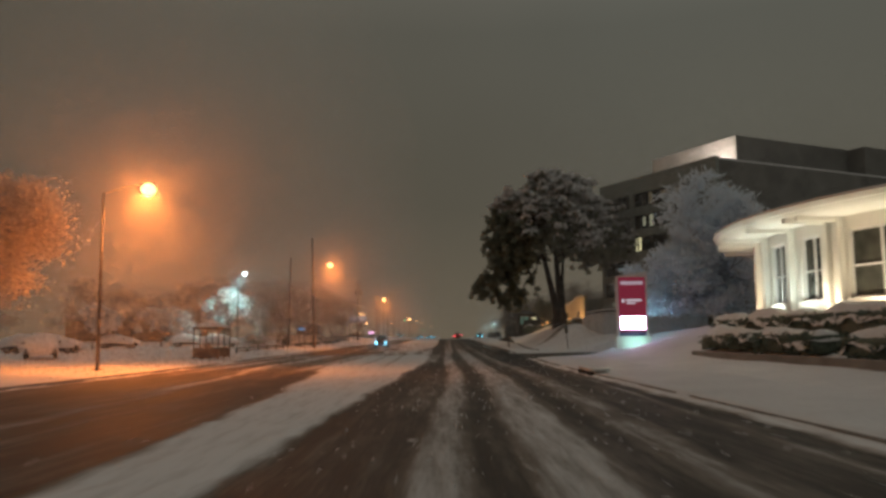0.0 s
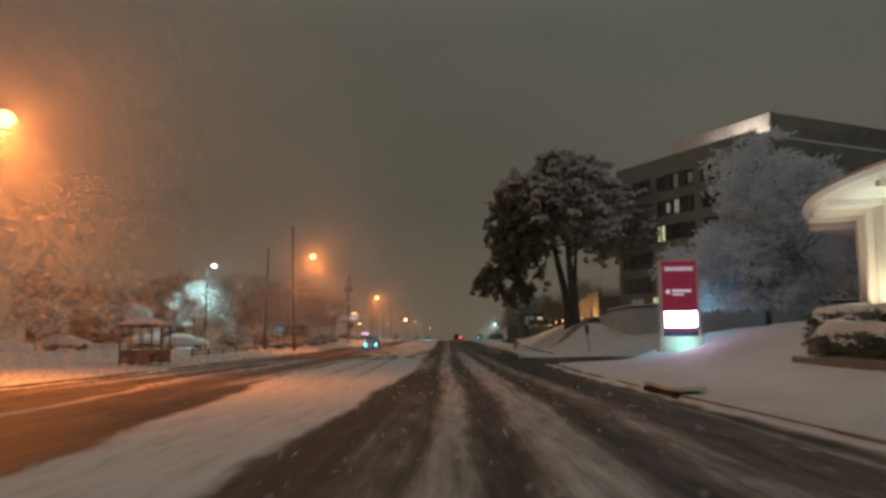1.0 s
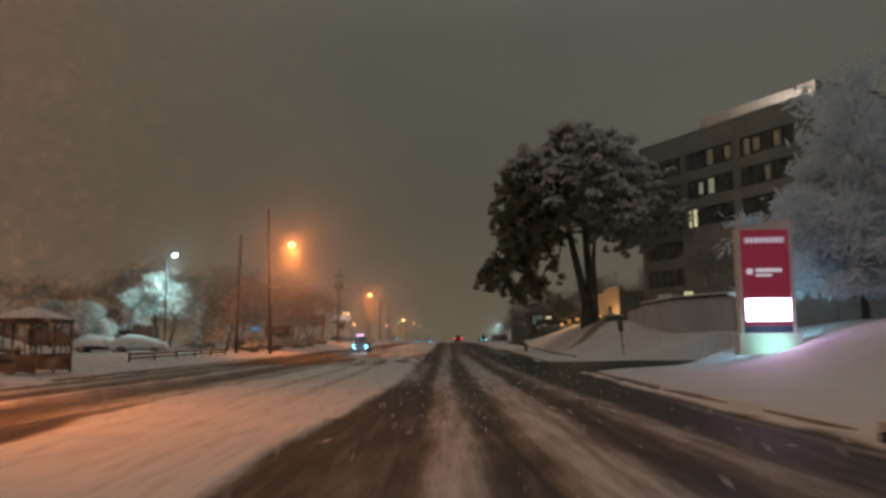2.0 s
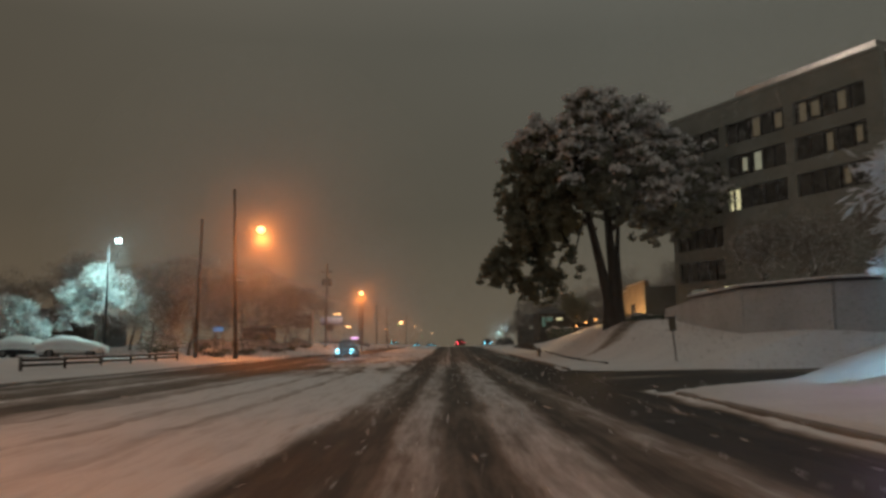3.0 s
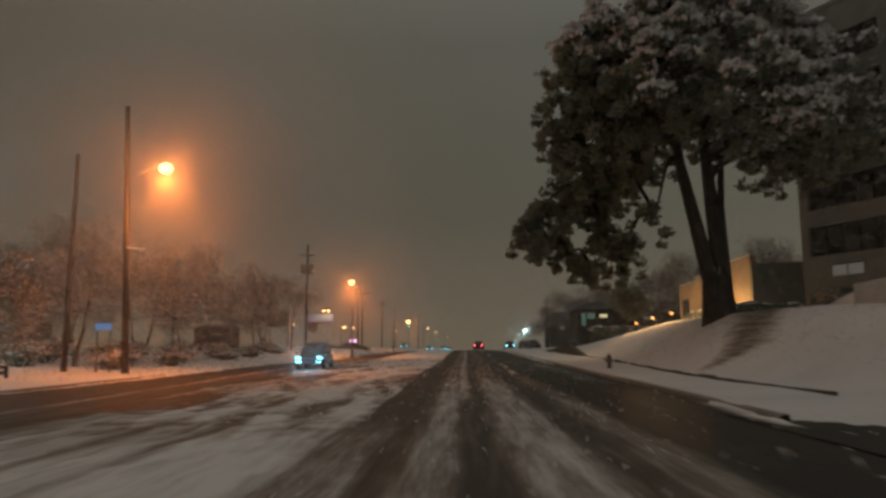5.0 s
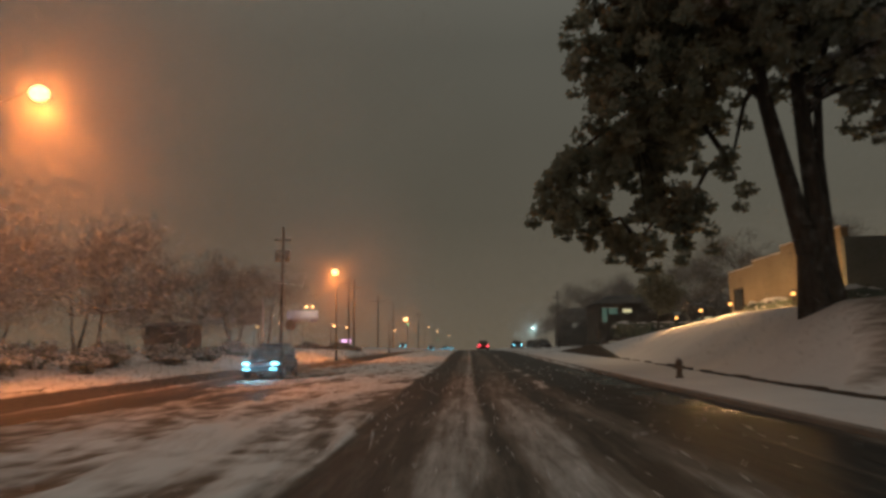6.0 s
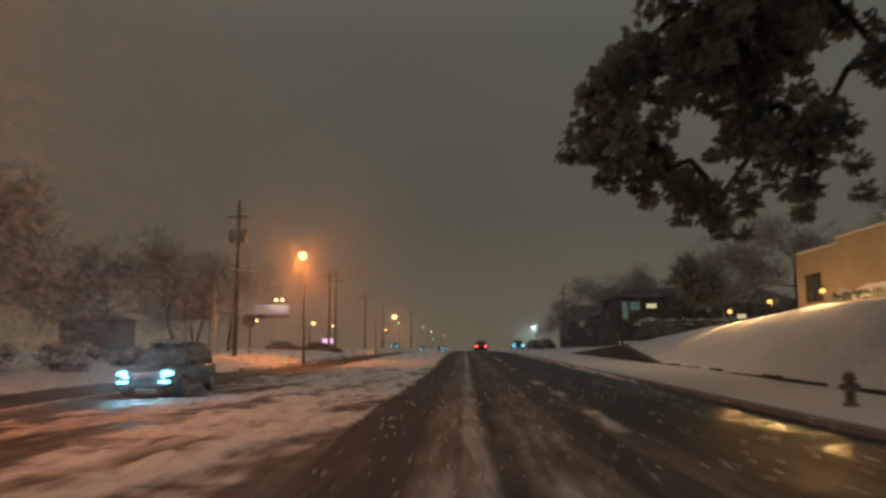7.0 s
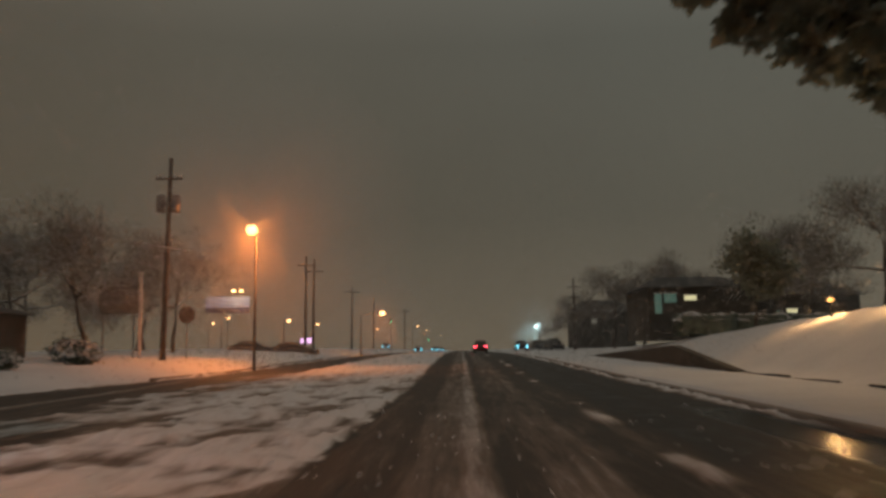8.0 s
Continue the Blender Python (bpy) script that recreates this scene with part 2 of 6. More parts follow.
def box(bm, size, at=(0, 0, 0), m=None, bevel=0.0):
    """A box centred on at."""
    r = bmesh.ops.create_cube(bm, size=1.0, matrix=(m or I4) @ Matrix.Translation(at) @ Matrix.Diagonal((*size, 1)))
    if bevel:
        edges = {e for v in r["verts"] for e in v.link_edges}
        bmesh.ops.bevel(bm, geom=list(edges), offset=bevel, segments=1, affect="EDGES", profile=0.5)
    return bm


def boxed(size, at=(0, 0, 0), m=None, bevel=0.0):
    return box(bmesh.new(), size, at, m, bevel)


def rod(bm, p, q, r0, r1=None, sides=8, caps=True):
    p, q = Vector(p), Vector(q)
    d = q - p
    m = Matrix.Translation((p + q) / 2) @ d.to_track_quat("Z", "Y").to_matrix().to_4x4()
    bmesh.ops.create_cone(bm, cap_ends=caps, segments=sides, radius1=r0, radius2=r0 if r1 is None else r1, depth=d.length, matrix=m)
    return bm


def ball(bm, at, size, sub=2, rough=0.0, freq=1.5):
    r = bmesh.ops.create_icosphere(bm, subdivisions=sub, radius=1.0)
    for v in r["verts"]:
        k = 1 + rough * noise.noise(v.co * freq + Vector(at))
        v.co = Vector((v.co.x * size[0] * k + at[0], v.co.y * size[1] * k + at[1], v.co.z * size[2] * k + at[2]))
    return bm


def mesh_from(name, verts, faces):
    me = bpy.data.meshes.new(name)
    me.from_pydata(verts, [], faces)
    me.update()
    return me


def quads_mesh(name, pts):
    """pts: n x 4 x 3 corners; n loose leaves in one mesh."""
    pts = np.asarray(pts, dtype=float)
    n = len(pts)
    me = bpy.data.meshes.new(name)
    me.vertices.add(4 * n)
    me.vertices.foreach_set("co", pts.reshape(-1))
    me.loops.add(4 * n)
    me.loops.foreach_set("vertex_index", np.arange(4 * n))
    me.polygons.add(n)
    me.polygons.foreach_set("loop_start", np.arange(n) * 4)
    me.update(calc_edges=True)
    me.validate()
    return me


def leaf_quads(rng, centres, directions, length, width, jitter=0.3):
    """Pointed leaves from centres along directions."""
    n = len(centres)
    d = directions / (np.linalg.norm(directions, axis=1, keepdims=True) + 1e-9)
    side = np.cross(d, rng.normal(size=(n, 3)))
    side /= np.linalg.norm(side, axis=1, keepdims=True) + 1e-9
    ln = length * (1 + jitter * rng.uniform(-1, 1, (n, 1)))
    w = width * (1 + jitter * rng.uniform(-1, 1, (n, 1)))
    return np.stack([centres, centres + d * ln * 0.5 + side * w, centres + d * ln, centres + d * ln * 0.5 - side * w], axis=1)


def tube_mesh(name, segments, sides=5):
    """segments: (p, q, r0, r1); all tubes in one mesh."""
    verts, faces = [], []
    ring = [(math.cos(2 * math.pi * k / sides), math.sin(2 * math.pi * k / sides)) for k in range(sides)]
    for p, q, r0, r1 in segments:
        p, q = Vector(p), Vector(q)
        d = (q - p).normalized()
        a = d.cross(Vector((0.13, 0.7, 0.31))).normalized()
        b = d.cross(a)
        base = len(verts)
        for c, r in ((p, r0), (q, r1)):
            verts += [c + (a * x + b * y) * r for x, y in ring]
        for k in range(sides):
            j = (k + 1) % sides
            faces.append((base + k, base + j, base + sides + j, base + sides + k))
        faces.append(tuple(base + sides + k for k in range(sides)))
    return mesh_from(name, [tuple(v) for v in verts], faces)


def smooth01(a, b, x):
    t = np.clip((np.asarray(x, float) - a) / (b - a), 0, 1)
    return t * t * (3 - 2 * t)


def wave_noise(x, y, seed, octaves=4, base=1.0):
    """Smooth value noise on arrays, about -1 to 1."""
    out, amp, tot = 0.0, 1.0, 0.0
    for o in range(octaves):
        f = base * 2 ** o
        xi, yi = np.floor(x * f).astype(np.int64), np.floor(y * f).astype(np.int64)
        fx, fy = x * f - xi, y * f - yi
        fx, fy = fx * fx * (3 - 2 * fx), fy * fy * (3 - 2 * fy)

        def h(a, b):
            v = np.sin(a * 127.1 + b * 311.7 + seed * 74.7 + o * 19.3) * 43758.5453
            return (v - np.floor(v)) * 2 - 1
        v = (h(xi, yi) * (1 - fx) + h(xi + 1, yi) * fx) * (1 - fy) + (h(xi, yi + 1) * (1 - fx) + h(xi + 1, yi + 1) * fx) * fy
        out, tot, amp = out + amp * v, tot + amp, amp * 0.5
    return out / tot


# ---------------------------------------------------------------- lie of the land
def road_z(y):
    return np.interp(y, [-50, 55, 75, 100, 132, 160, 200, 260, 400], [0, 0, 0.05, 0.25, 0.6, 1.0, 1.35, 1.5, 1.5])


def kerb_right(y):
    return np.interp(y, [-50, 45, 56, 90, 400], [5.7, 5.75, 6.2, 6.7, 6.9])


def kerb_left(y):
    return np.interp(y, [-50, 45, 70, 125, 142, 400], [-13.5, -13.6, -14.6, -14.6, -11.2, -11.0])


def land_z(x, y):
    """Height of the snow-covered ground outside the road."""
    x, y = np.asarray(x, float), np.asarray(y, float)
    zr = road_z(y)
    kr, kl = kerb_right(y), kerb_left(y)
    out = zr + 0.14
    # verge and footway, then the bank
    r = x - kr
    bank_top = np.interp(y, [-20, 20, 50, 60, 70, 84, 95, 108, 125, 140, 165, 190, 230], [1.6, 1.7, 2.0, 1.9, 1.5, 2.3, 2.7, 2.75, 2.8, 2.2, 1.1, 0.4, 0.2])
    foot = np.interp(y, [-20, 45, 60, 75, 85, 140, 200], [5.4, 4.6, 4.0, 3.4, 2.9, 4.5, 5.0])
    wide = np.interp(y, [-20, 45, 60, 90, 140, 200], [9.0, 8.0, 8.0, 6.0, 6.5, 9.0])
    rise = smooth01(0, 1, (r - foot) / wide)
    # the drive that cuts into the right side
    drive = drive_mask(x, y)
    up = 0.05 * smooth01(0.2, 3.0, r) + bank_top * rise
    out = out + np.where(r > 0, up, 0) * (1 - drive * 0.92) - 0.10 * drive * (r > -1)
    out = out + 0.10 * smooth01(4.1, 4.5, r) * (1 - smooth01(54, 57, y))
    far_r = smooth01(14, 40, r)
    out = out + far_r * 0.6 * (r > 0)
    le = kl - x
    out = out + np.where(le > 0, 0.12 * smooth01(0.3, 2.5, le) + 0.35 * smooth01(2, 14, le) * smooth01(20, 60, y), 0)
    out = out + np.where(le > 0, 0.45 * smooth01(110, 150, y) * smooth01(0, 4, le), 0)
    return out


def drive_mask(x, y):
    """1 on the drive between the sign and the terrace wall."""
    near = np.interp(x, [5, 8, 13, 20, 40], [57.0, 59.5, 63.5, 64.5, 63.0])
    far = np.interp(x, [5, 8, 10, 13, 20, 40], [80.0, 76.0, 73.5, 71.0, 70.0, 69.0])
    m = smooth01(0, 1.2, np.minimum(y - near, far - y) + 0.6)
    return m * (x > 5) * smooth01(60, 40, x)


def grid_mesh(name, xs, ys, zf):
    X, Y = np.meshgrid(xs, ys)
    Z = zf(X, Y)
    v = np.stack([X, Y, Z], -1).reshape(-1, 3)
    nx, ny = len(xs), len(ys)
    i = np.arange(nx * ny).reshape(ny, nx)
    f = np.stack([i[:-1, :-1], i[:-1, 1:], i[1:, 1:], i[1:, :-1]], -1).reshape(-1, 4)
    me = bpy.data.meshes.new(name)
    me.vertices.add(len(v))
    me.vertices.foreach_set("co", v.reshape(-1))
    me.loops.add(4 * len(f))
    me.loops.foreach_set("vertex_index", f.reshape(-1))
    me.polygons.add(len(f))
    me.polygons.foreach_set("loop_start", np.arange(len(f)) * 4)
    me.update(calc_edges=True)
    return me, X, Y


def build_ground():
    xs = np.concatenate([[-1600, -800, -400, -200, -120], np.arange(-80, -30, 4), np.arange(-30, -10, 0.8), np.arange(-10, 5, 2.5), np.arange(5, 24, 0.4), np.arange(24, 60, 3), [70, 90, 130, 220, 400, 800, 1600]])
    ys = np.concatenate([[-400, -100, -40], np.arange(-20, 10, 2.5), np.arange(10, 165, 0.6), np.arange(165, 300, 5), [320, 360, 420, 520, 700, 1000, 1800]])

    def zf(X, Y):
        z = land_z(X, Y)
        inside = (X > kerb_left(Y) - 0.02) & (X < kerb_right(Y) + 0.02)
        z = z + 0.06 * wave_noise(X, Y, 3, 4, 0.35) * (1 - drive_mask(X, Y))
        z = np.where(drive_mask(X, Y) > 0.4, np.minimum(z, drive_z(X, Y) - 0.06), z)
        return np.where(inside, road_z(Y) - 0.25, z)
    me, X, Y = grid_mesh("ground", xs, ys, zf)
    ob = link_mesh("ground", me, SNOW, smooth=True)
    tagged(ob, "snow-covered ground with lawns, verges and banks beside the road", "ground", kind="structure")


def snow_cover(x, y):
    """How much snow lies on the carriageway, 0 bare to 1 deep."""
    lane = x - 0.004 * np.maximum(y - 40, 0) * smooth01(40, 100, y)
    wob = 0.10 * wave_noise(x * 0 + 3.3, y, 5, 3, 0.09) + 0.05 * wave_noise(x, y, 9, 3, 0.5)
    u = lane + wob - np.interp(y, [10, 24, 42, 50, 66, 84, 100], [0.0, 0.42, 0.52, 0.40, 0.40, 0.30, 0.15])
    thin = 1 - 0.55 * smooth01(80, 108, y)
    c = 0.22 - 0.05 * smooth01(84, 98, y) - 0.20 * smooth01(28, 50, y) * smooth01(2.9, 4.0, x) + 0.06 * wave_noise(x, y * 0.3, 19, 3, 0.9)

    def band(a, b, s, v):
        return v * smooth01(a - s, a + s, u) * (1 - smooth01(b - s, b + s, u))
    c = c + band(-0.42, 0.22, 0.20, 0.30 * thin + 0.11)
    c = c + band(0.95, 1.95, 0.26, 0.43) * thin
    c = np.maximum(c, 0.36 * smooth01(-1.25, -0.85, x + wob) * (1 - smooth01(-0.15, 0.25, x + wob)) * smooth01(12, 20, y) * (1 - smooth01(30, 44, y)))
    c = c + band(2.65, 3.35, 0.28, 0.32) * thin
    c = c + band(4.55, 4.75, 0.12, 0.25) * thin
    c = c + (0.10 * wave_noise(u * 1.6, y * 0.07, 11, 4, 1.0) + 0.10 * wave_noise(u * 3.0, y * 0.5, 12, 3, 1.0)) * smooth01(0.05, 0.35, c)
    # a thin ridge between the wheels further on, clods beside the lane line, and the wet gutter
    c = c + band(0.24, 0.56, 0.10, 0.42) * smooth01(80, 90, y)
    c = c + band(2.7, 3.05, 0.10, 0.55) * smooth01(96, 106, y) * smooth01(0.05, 0.4, wave_noise(x * 0 + 2.2, y, 14, 3, 0.35))
    wet = kerb_right(y) - x
    film = smooth01(0.18, 0.36, wet + 0.10 * wave_noise(x, y, 55, 3, 0.5)) * (1 - smooth01(1.15, 1.55, wet + 0.15 * wave_noise(x, y, 56, 3, 0.3))) * smooth01(84, 92, y) * (1 - smooth01(116, 122, y))
    # the snowed-over middle of the road
    left = np.interp(y, [-20, 8, 25, 45, 85, 110, 140, 200], [-3.9, -4.0, -4.9, -6.6, -6.8, -7.4, -7.4, -7.0])
    left = left + 0.45 * wave_noise(x * 0 + 1.7, y, 21, 4, 0.22)
    right = np.interp(y, [8, 24, 42, 51, 64, 88, 109, 130], [-2.3, -1.88, -1.35, -0.85, -0.85, -1.35, -1.35, -1.0]) + 0.12 * wave_noise(x * 0 + 8.1, y, 23, 4, 0.5)
    mid = smooth01(left - 0.35, left + 0.35, x) * (1 - smooth01(right - 0.22 - 0.35 * smooth01(40, 52, y) * (1 - smooth01(70, 82, y)), right + 0.14, x))
    c = np.maximum(c, mid * 0.95)
    # churned snow where cars turn across it
    churn = smooth01(68, 82, y) * (1 - smooth01(126, 150, y))
    along, across = y * 0.17, x + np.interp(y, [60, 92, 102, 150], [0.0, 3.8, 3.4, -5.7]) + 0.6 * wave_noise(x * 0 + 4.4, y, 35, 2, 0.12)
    worn = 1.0 * wave_noise(across * 1.6, along, 31, 5, 0.8) + 0.6 * wave_noise(across * 0.55 + 0.5 * along, along * 1.3 - 0.3 * across, 33, 4, 0.7)
    clod = wave_noise(x, y * 0.8, 34, 3, 2.6)
    swirl = wave_noise(x + 0.7 * wave_noise(x, y, 36, 2, 0.5), y + 0.7 * wave_noise(x, y, 37, 2, 0.5), 38, 4, 1.1)
    worn = worn * (1 - 0.25 * smooth01(96, 106, y)) + 0.5 * swirl * smooth01(96, 106, y)
    ridge = 0.36 + 0.58 * smooth01(-0.30, 0.32, worn + 0.30 * clod + 0.12 * smooth01(98, 106, y))
    ridge = ridge - 0.34 * smooth01(-5.4, -7.2, x) * (1 - 0.4 * smooth01(114, 126, y))
    c = np.where((x < right + 0.05) & (x > left - 1.5), c * (1 - churn) + churn * (ridge + 0.12 * clod), c)
    # thin slush between the wheel track and the middle
    c = np.maximum(c, (0.52 + 0.18 * wave_noise(x * 2.0, y * 0.25, 18, 3, 1.0)) * smooth01(-2.2, -1.5, x) * (1 - smooth01(-0.55, -0.15, x)) * smooth01(46, 54, y) * (1 - smooth01(72, 84, y)))
    # two faint ruts before that
    ruts = np.exp(-((x + 3.2 + 0.012 * (y - 40)) / 0.16) ** 2) + np.exp(-((x + 4.6 + 0.010 * (y - 40)) / 0.16) ** 2)
    c = c - 0.3 * ruts * smooth01(38, 52, y) * (1 - smooth01(74, 84, y)) * (x < -2)
    # opposite lanes: brown slush with long streaks
    opp = x < left
    streak = 0.20 + 0.28 * smooth01(34, 46, y) * (1 - smooth01(72, 80, y)) - 0.10 * smooth01(72, 84, y) + 0.36 * wave_noise(x * 1.5, y * 0.04, 41, 4, 1.0) + 0.10 * wave_noise(x, y * 0.4, 43, 3, 1.5)
    streak = streak + 0.35 * np.exp(-((x - left + 3.4) / 0.28) ** 2)
    c = np.where(opp, np.maximum(c, streak), c)
    # ploughed edge towards both kerbs
    bare = smooth01(78, 84, y) * (1 - smooth01(112, 118, y))
    c = np.maximum(c, smooth01(0.55, 0.05, kerb_right(y) - x + 0.25 * wave_noise(x, y, 51, 3, 0.7)) * (1 - 0.97 * bare))
    c = np.maximum(c, bare * (0.24 + 0.14 * wave_noise(x, y * 0.4, 54, 3, 1.5)) * smooth01(0.30, 0.15, wet))
    c = np.maximum(c, 0.9 * smooth01(0.7, 0.05, x - kerb_left(y) + 0.4 * wave_noise(x, y, 52, 3, 0.4)))
    c = c * (1 - 0.7 * drive_mask(x + 1.5, y) * (x > 4))
    c = c + 0.05 * wave_noise(x, y, 61, 3, 2.0)
    film = film * smooth01(-0.35, 0.10, wave_noise(x * 0.6, y * 0.35, 57, 3, 0.9))
    return np.clip(c * (1 - film) - 0.15 * film, -0.15, 1)


def build_road():
    u = np.linspace(0, 1, 205)
    ys = np.concatenate([np.arange(-30, 2, 2.0), np.arange(2, 82, 0.28), np.arange(82, 124, 0.19), np.arange(124, 140, 0.3), np.arange(140, 220, 1.0), np.arange(220, 420, 8), [600, 900, 1500]])
    U, Y = np.meshgrid(u, ys)
    kl, kr = kerb_left(Y), kerb_right(Y)
    me, _, _ = grid_mesh("road", u, ys, lambda a, b: a * 0)
    X = kl + (kr - kl) * U
    C = snow_cover(X, Y)
    lump = wave_noise(X, Y, 71, 4, 1.3) + 0.6 * wave_noise(X, Y, 72, 3, 3.4) * smooth01(78, 92, Y)
    Z = road_z(Y) + 0.05 * np.clip(C, 0, 1) + (0.11 + 0.13 * smooth01(80, 94, Y)) * np.clip(C - 0.35, 0, 1) * lump
    me.vertices.foreach_set("co", np.stack([X, Y, Z], -1).reshape(-1))
    at = me.attributes.new("snow_cover", "FLOAT", "POINT")
    at.data.foreach_set("value", C.reshape(-1))
    ob = link_mesh("road", me, ROAD, smooth=True)
    tagged(ob, "wide wet asphalt road with slush, tyre tracks and packed snow", "road", kind="structure")


def drive_z(x, y):
    top = road_z(y) + 0.02 + 0.16 * smooth01(0.6, 6.0, x - kerb_right(y)) + 0.25 * smooth01(6, 20, x - kerb_right(y))
    return top - 0.3 * (1 - smooth01(0.25, 0.55, drive_mask(x, y)))


def build_drive():
    xs = np.arange(6.0, 40, 0.35)
    ys = np.arange(54, 84, 0.35)
    me, X, Y = grid_mesh("driveway", xs, ys, drive_z)
    C = np.clip(0.06 + 0.28 * wave_noise(X, Y, 81, 4, 0.5) + 0.3 * np.exp(-((Y - 67 - 0.1 * X) / 1.0) ** 2) + 0.8 * smooth01(0.97, 0.7, drive_mask(X, Y)), 0, 1)
    at = me.attributes.new("snow_cover", "FLOAT", "POINT")
    at.data.foreach_set("value", C.reshape(-1))
    ob = link_mesh("driveway", me, ROAD, smooth=True)
    tagged(ob, "dark slushy driveway that joins the road between snow lawns", "driveway", kind="structure")


def kerb(name, xf, spans, side):
    """A concrete kerb with a snow crown, open at the drives."""
    verts, faces = [], []
    prof = [(0.0, -0.2), (0.0, 0.10), (0.02, 0.125), (0.16, 0.13), (0.18, -0.2)]
    for a, b in spans:
        ys = np.arange(a, b + 0.01, 0.8 if b < 200 else 4.0)
        base = len(verts)
        for y in ys:
            x0, z0 = float(xf(y)), float(road_z(y))
            wob = 0.02 * noise.noise(Vector((x0, y * 0.7, 0)))
            verts += [(x0 + side * (px + wob), y, z0 + pz) for px, pz in prof]
        k = len(prof)
        for i in range(len(ys) - 1):
            for j in range(k - 1):
                q = (base + i * k + j, base + i * k + j + 1, base + (i + 1) * k + j + 1, base + (i + 1) * k + j)
                faces.append(q if side < 0 else q[::-1])
    ob = link_mesh(name, mesh_from(name, verts, faces), CONCRETE)
    tagged(ob, "concrete kerb half buried in ploughed snow", "kerb", kind="structure")


build_ground()
build_road()
build_drive()
kerb("kerb_right", kerb_right, [(-20, 57), (77, 190)], 1)
kerb("kerb_left", kerb_left, [(-20, 104), (136, 190)], -1)


def gz(x, y):
    return float(land_z(np.array([x]), np.array([y]))[0])


# ---------------------------------------------------------------- street lamps and poles
def street_lamp(at, height, arm, label, group="street lamps", glow=1.0, mast=None):
    """Steel mast, curved arm reaching along arm (dx, dy), cobra head."""
    mast = mast or METAL_GREY
    ob = thing("street_lamp", at, label, "street lamp", group)
    bm = bmesh.new()
    rod(bm, (0, 0, -0.1), (0, 0, height - 0.4), 0.095, 0.05, 10)
    part("mast", bm, mast, ob, smooth=True)
    part("base_plate", boxed((0.4, 0.4, 0.06), (0, 0, 0.03), None, 0.01), METAL_GREY, ob)
    dx, dy = arm
    segs = []
    for k in range(6):
        a, b = k / 6, (k + 1) / 6
        f = lambda s: (dx * s, dy * s, height - 0.5 + 0.55 * math.sin(s * math.pi / 2))
        segs.append((f(a), f(b), 0.028, 0.028))
    link_mesh("arm", tube_mesh("arm", segs, 6), METAL_DARK, ob, smooth=True)
    turn = math.atan2(dy, dx)
    m = Matrix.Translation((dx, dy, height)) @ Matrix.Rotation(turn, 4, "Z")
    bm = bmesh.new()
    ball(bm, (0, 0, 0), (0.36, 0.16, 0.10), 2)
    bmesh.ops.transform(bm, matrix=m, verts=bm.verts)
    head = part("lamp_head", bm, METAL_GREY, ob, smooth=True)
    bm = bmesh.new()
    ball(bm, (0.04, 0, -0.18), (0.36 * glow, 0.30 * glow, 0.30 * glow), 2)
    bmesh.ops.transform(bm, matrix=m, verts=bm.verts)
    return ob, bm, head


def sodium_lamp(at, height, arm, watts, label):
    ob, bm, head = street_lamp(at, height, arm, label, "street lamps", 1.0 if watts else 0.7, METAL_DARK)
    lens = part("lens", bm, LENS_SODIUM, head, "glowing orange lens", True)
    lens.visible_shadow = False
    if watts:
        p = (at[0] + arm[0], at[1] + arm[1], at[2] + height - 0.25)
        lamp("sodium_light", p, watts * 1.0, SODIUM, 0.18, 144, (p[0], p[1], 0), 0.9)
        lamp("sodium_glow", p, watts * 0.31, SODIUM, 0.18)
    return ob


def white_lamp(at, height, arm, watts, label):
    ob, bm, head = street_lamp(at, height, arm, label, "car park lamps", 0.62, METAL_DARK)
    lens = part("lens", bm, LENS_WHITE, head, "glowing blue-white lens", True)
    lens.visible_shadow = False
    p = (at[0] + arm[0], at[1] + arm[1], at[2] + height - 0.25)
    lamp("floodlight", p, watts, (0.55, 1.0, 0.94), 0.18, 96, (p[0] - 4.2, p[1] + 4.0, 0), 0.7)
    lamp("floodlight_glow", p, watts * 0.08, (0.62, 1.0, 0.97), 0.18)
    return ob


sodium_lamp((-15.7, 37.2, gz(-15.7, 37.2)), 8.55, (1.85, 0.5), 5700, "tall steel street lamp with glowing orange sodium head on snowy verge")
sodium_lamp((-10.75, 146.6, gz(-10.75, 146.6)), 7.75, (0.12, -1.35), 2200, "steel street lamp with orange sodium head beside a billboard")
sodium_lamp((-10.9, 198.0, gz(-10.9, 198)), 5.0, (2.5, 0), 1100, "distant steel street lamp glowing orange")
sodium_lamp((-13.5, 355.0, gz(-13.5, 355)), 7.6, (1.6, 0), 0, "distant steel street lamp glowing orange")
sodium_lamp((-20.0, 300.0, gz(-20, 300)), 5.0, (1.0, 0), 0, "distant low street lamp glowing orange")
sodium_lamp((-31.0, 210.0, gz(-31, 210)), 4.3, (0.8, 0), 0, "low car park lamp glowing orange")
sodium_lamp((-45.0, 250.0, gz(-45, 250)), 5.0, (0.8, 0), 0, "low car park lamp glowing orange")
sodium_lamp((-18.6, 191.0, gz(-18.6, 191)), 3.4, (0.5, 0), 0, "low distant lamp glowing orange beside the road")
sodium_lamp((-24.0, 241.0, gz(-24, 241)), 4.3, (0.5, 0), 0, "low distant lamp glowing orange beside the road")
sodium_lamp((-13.0, 430.0, gz(-13, 430)), 8.0, (1.2, 0), 0, "distant steel street lamp glowing orange")
sodium_lamp((-9.5, 520.0, gz(-9.5, 520)), 8.0, (1.2, 0), 0, "distant steel street lamp glowing orange")
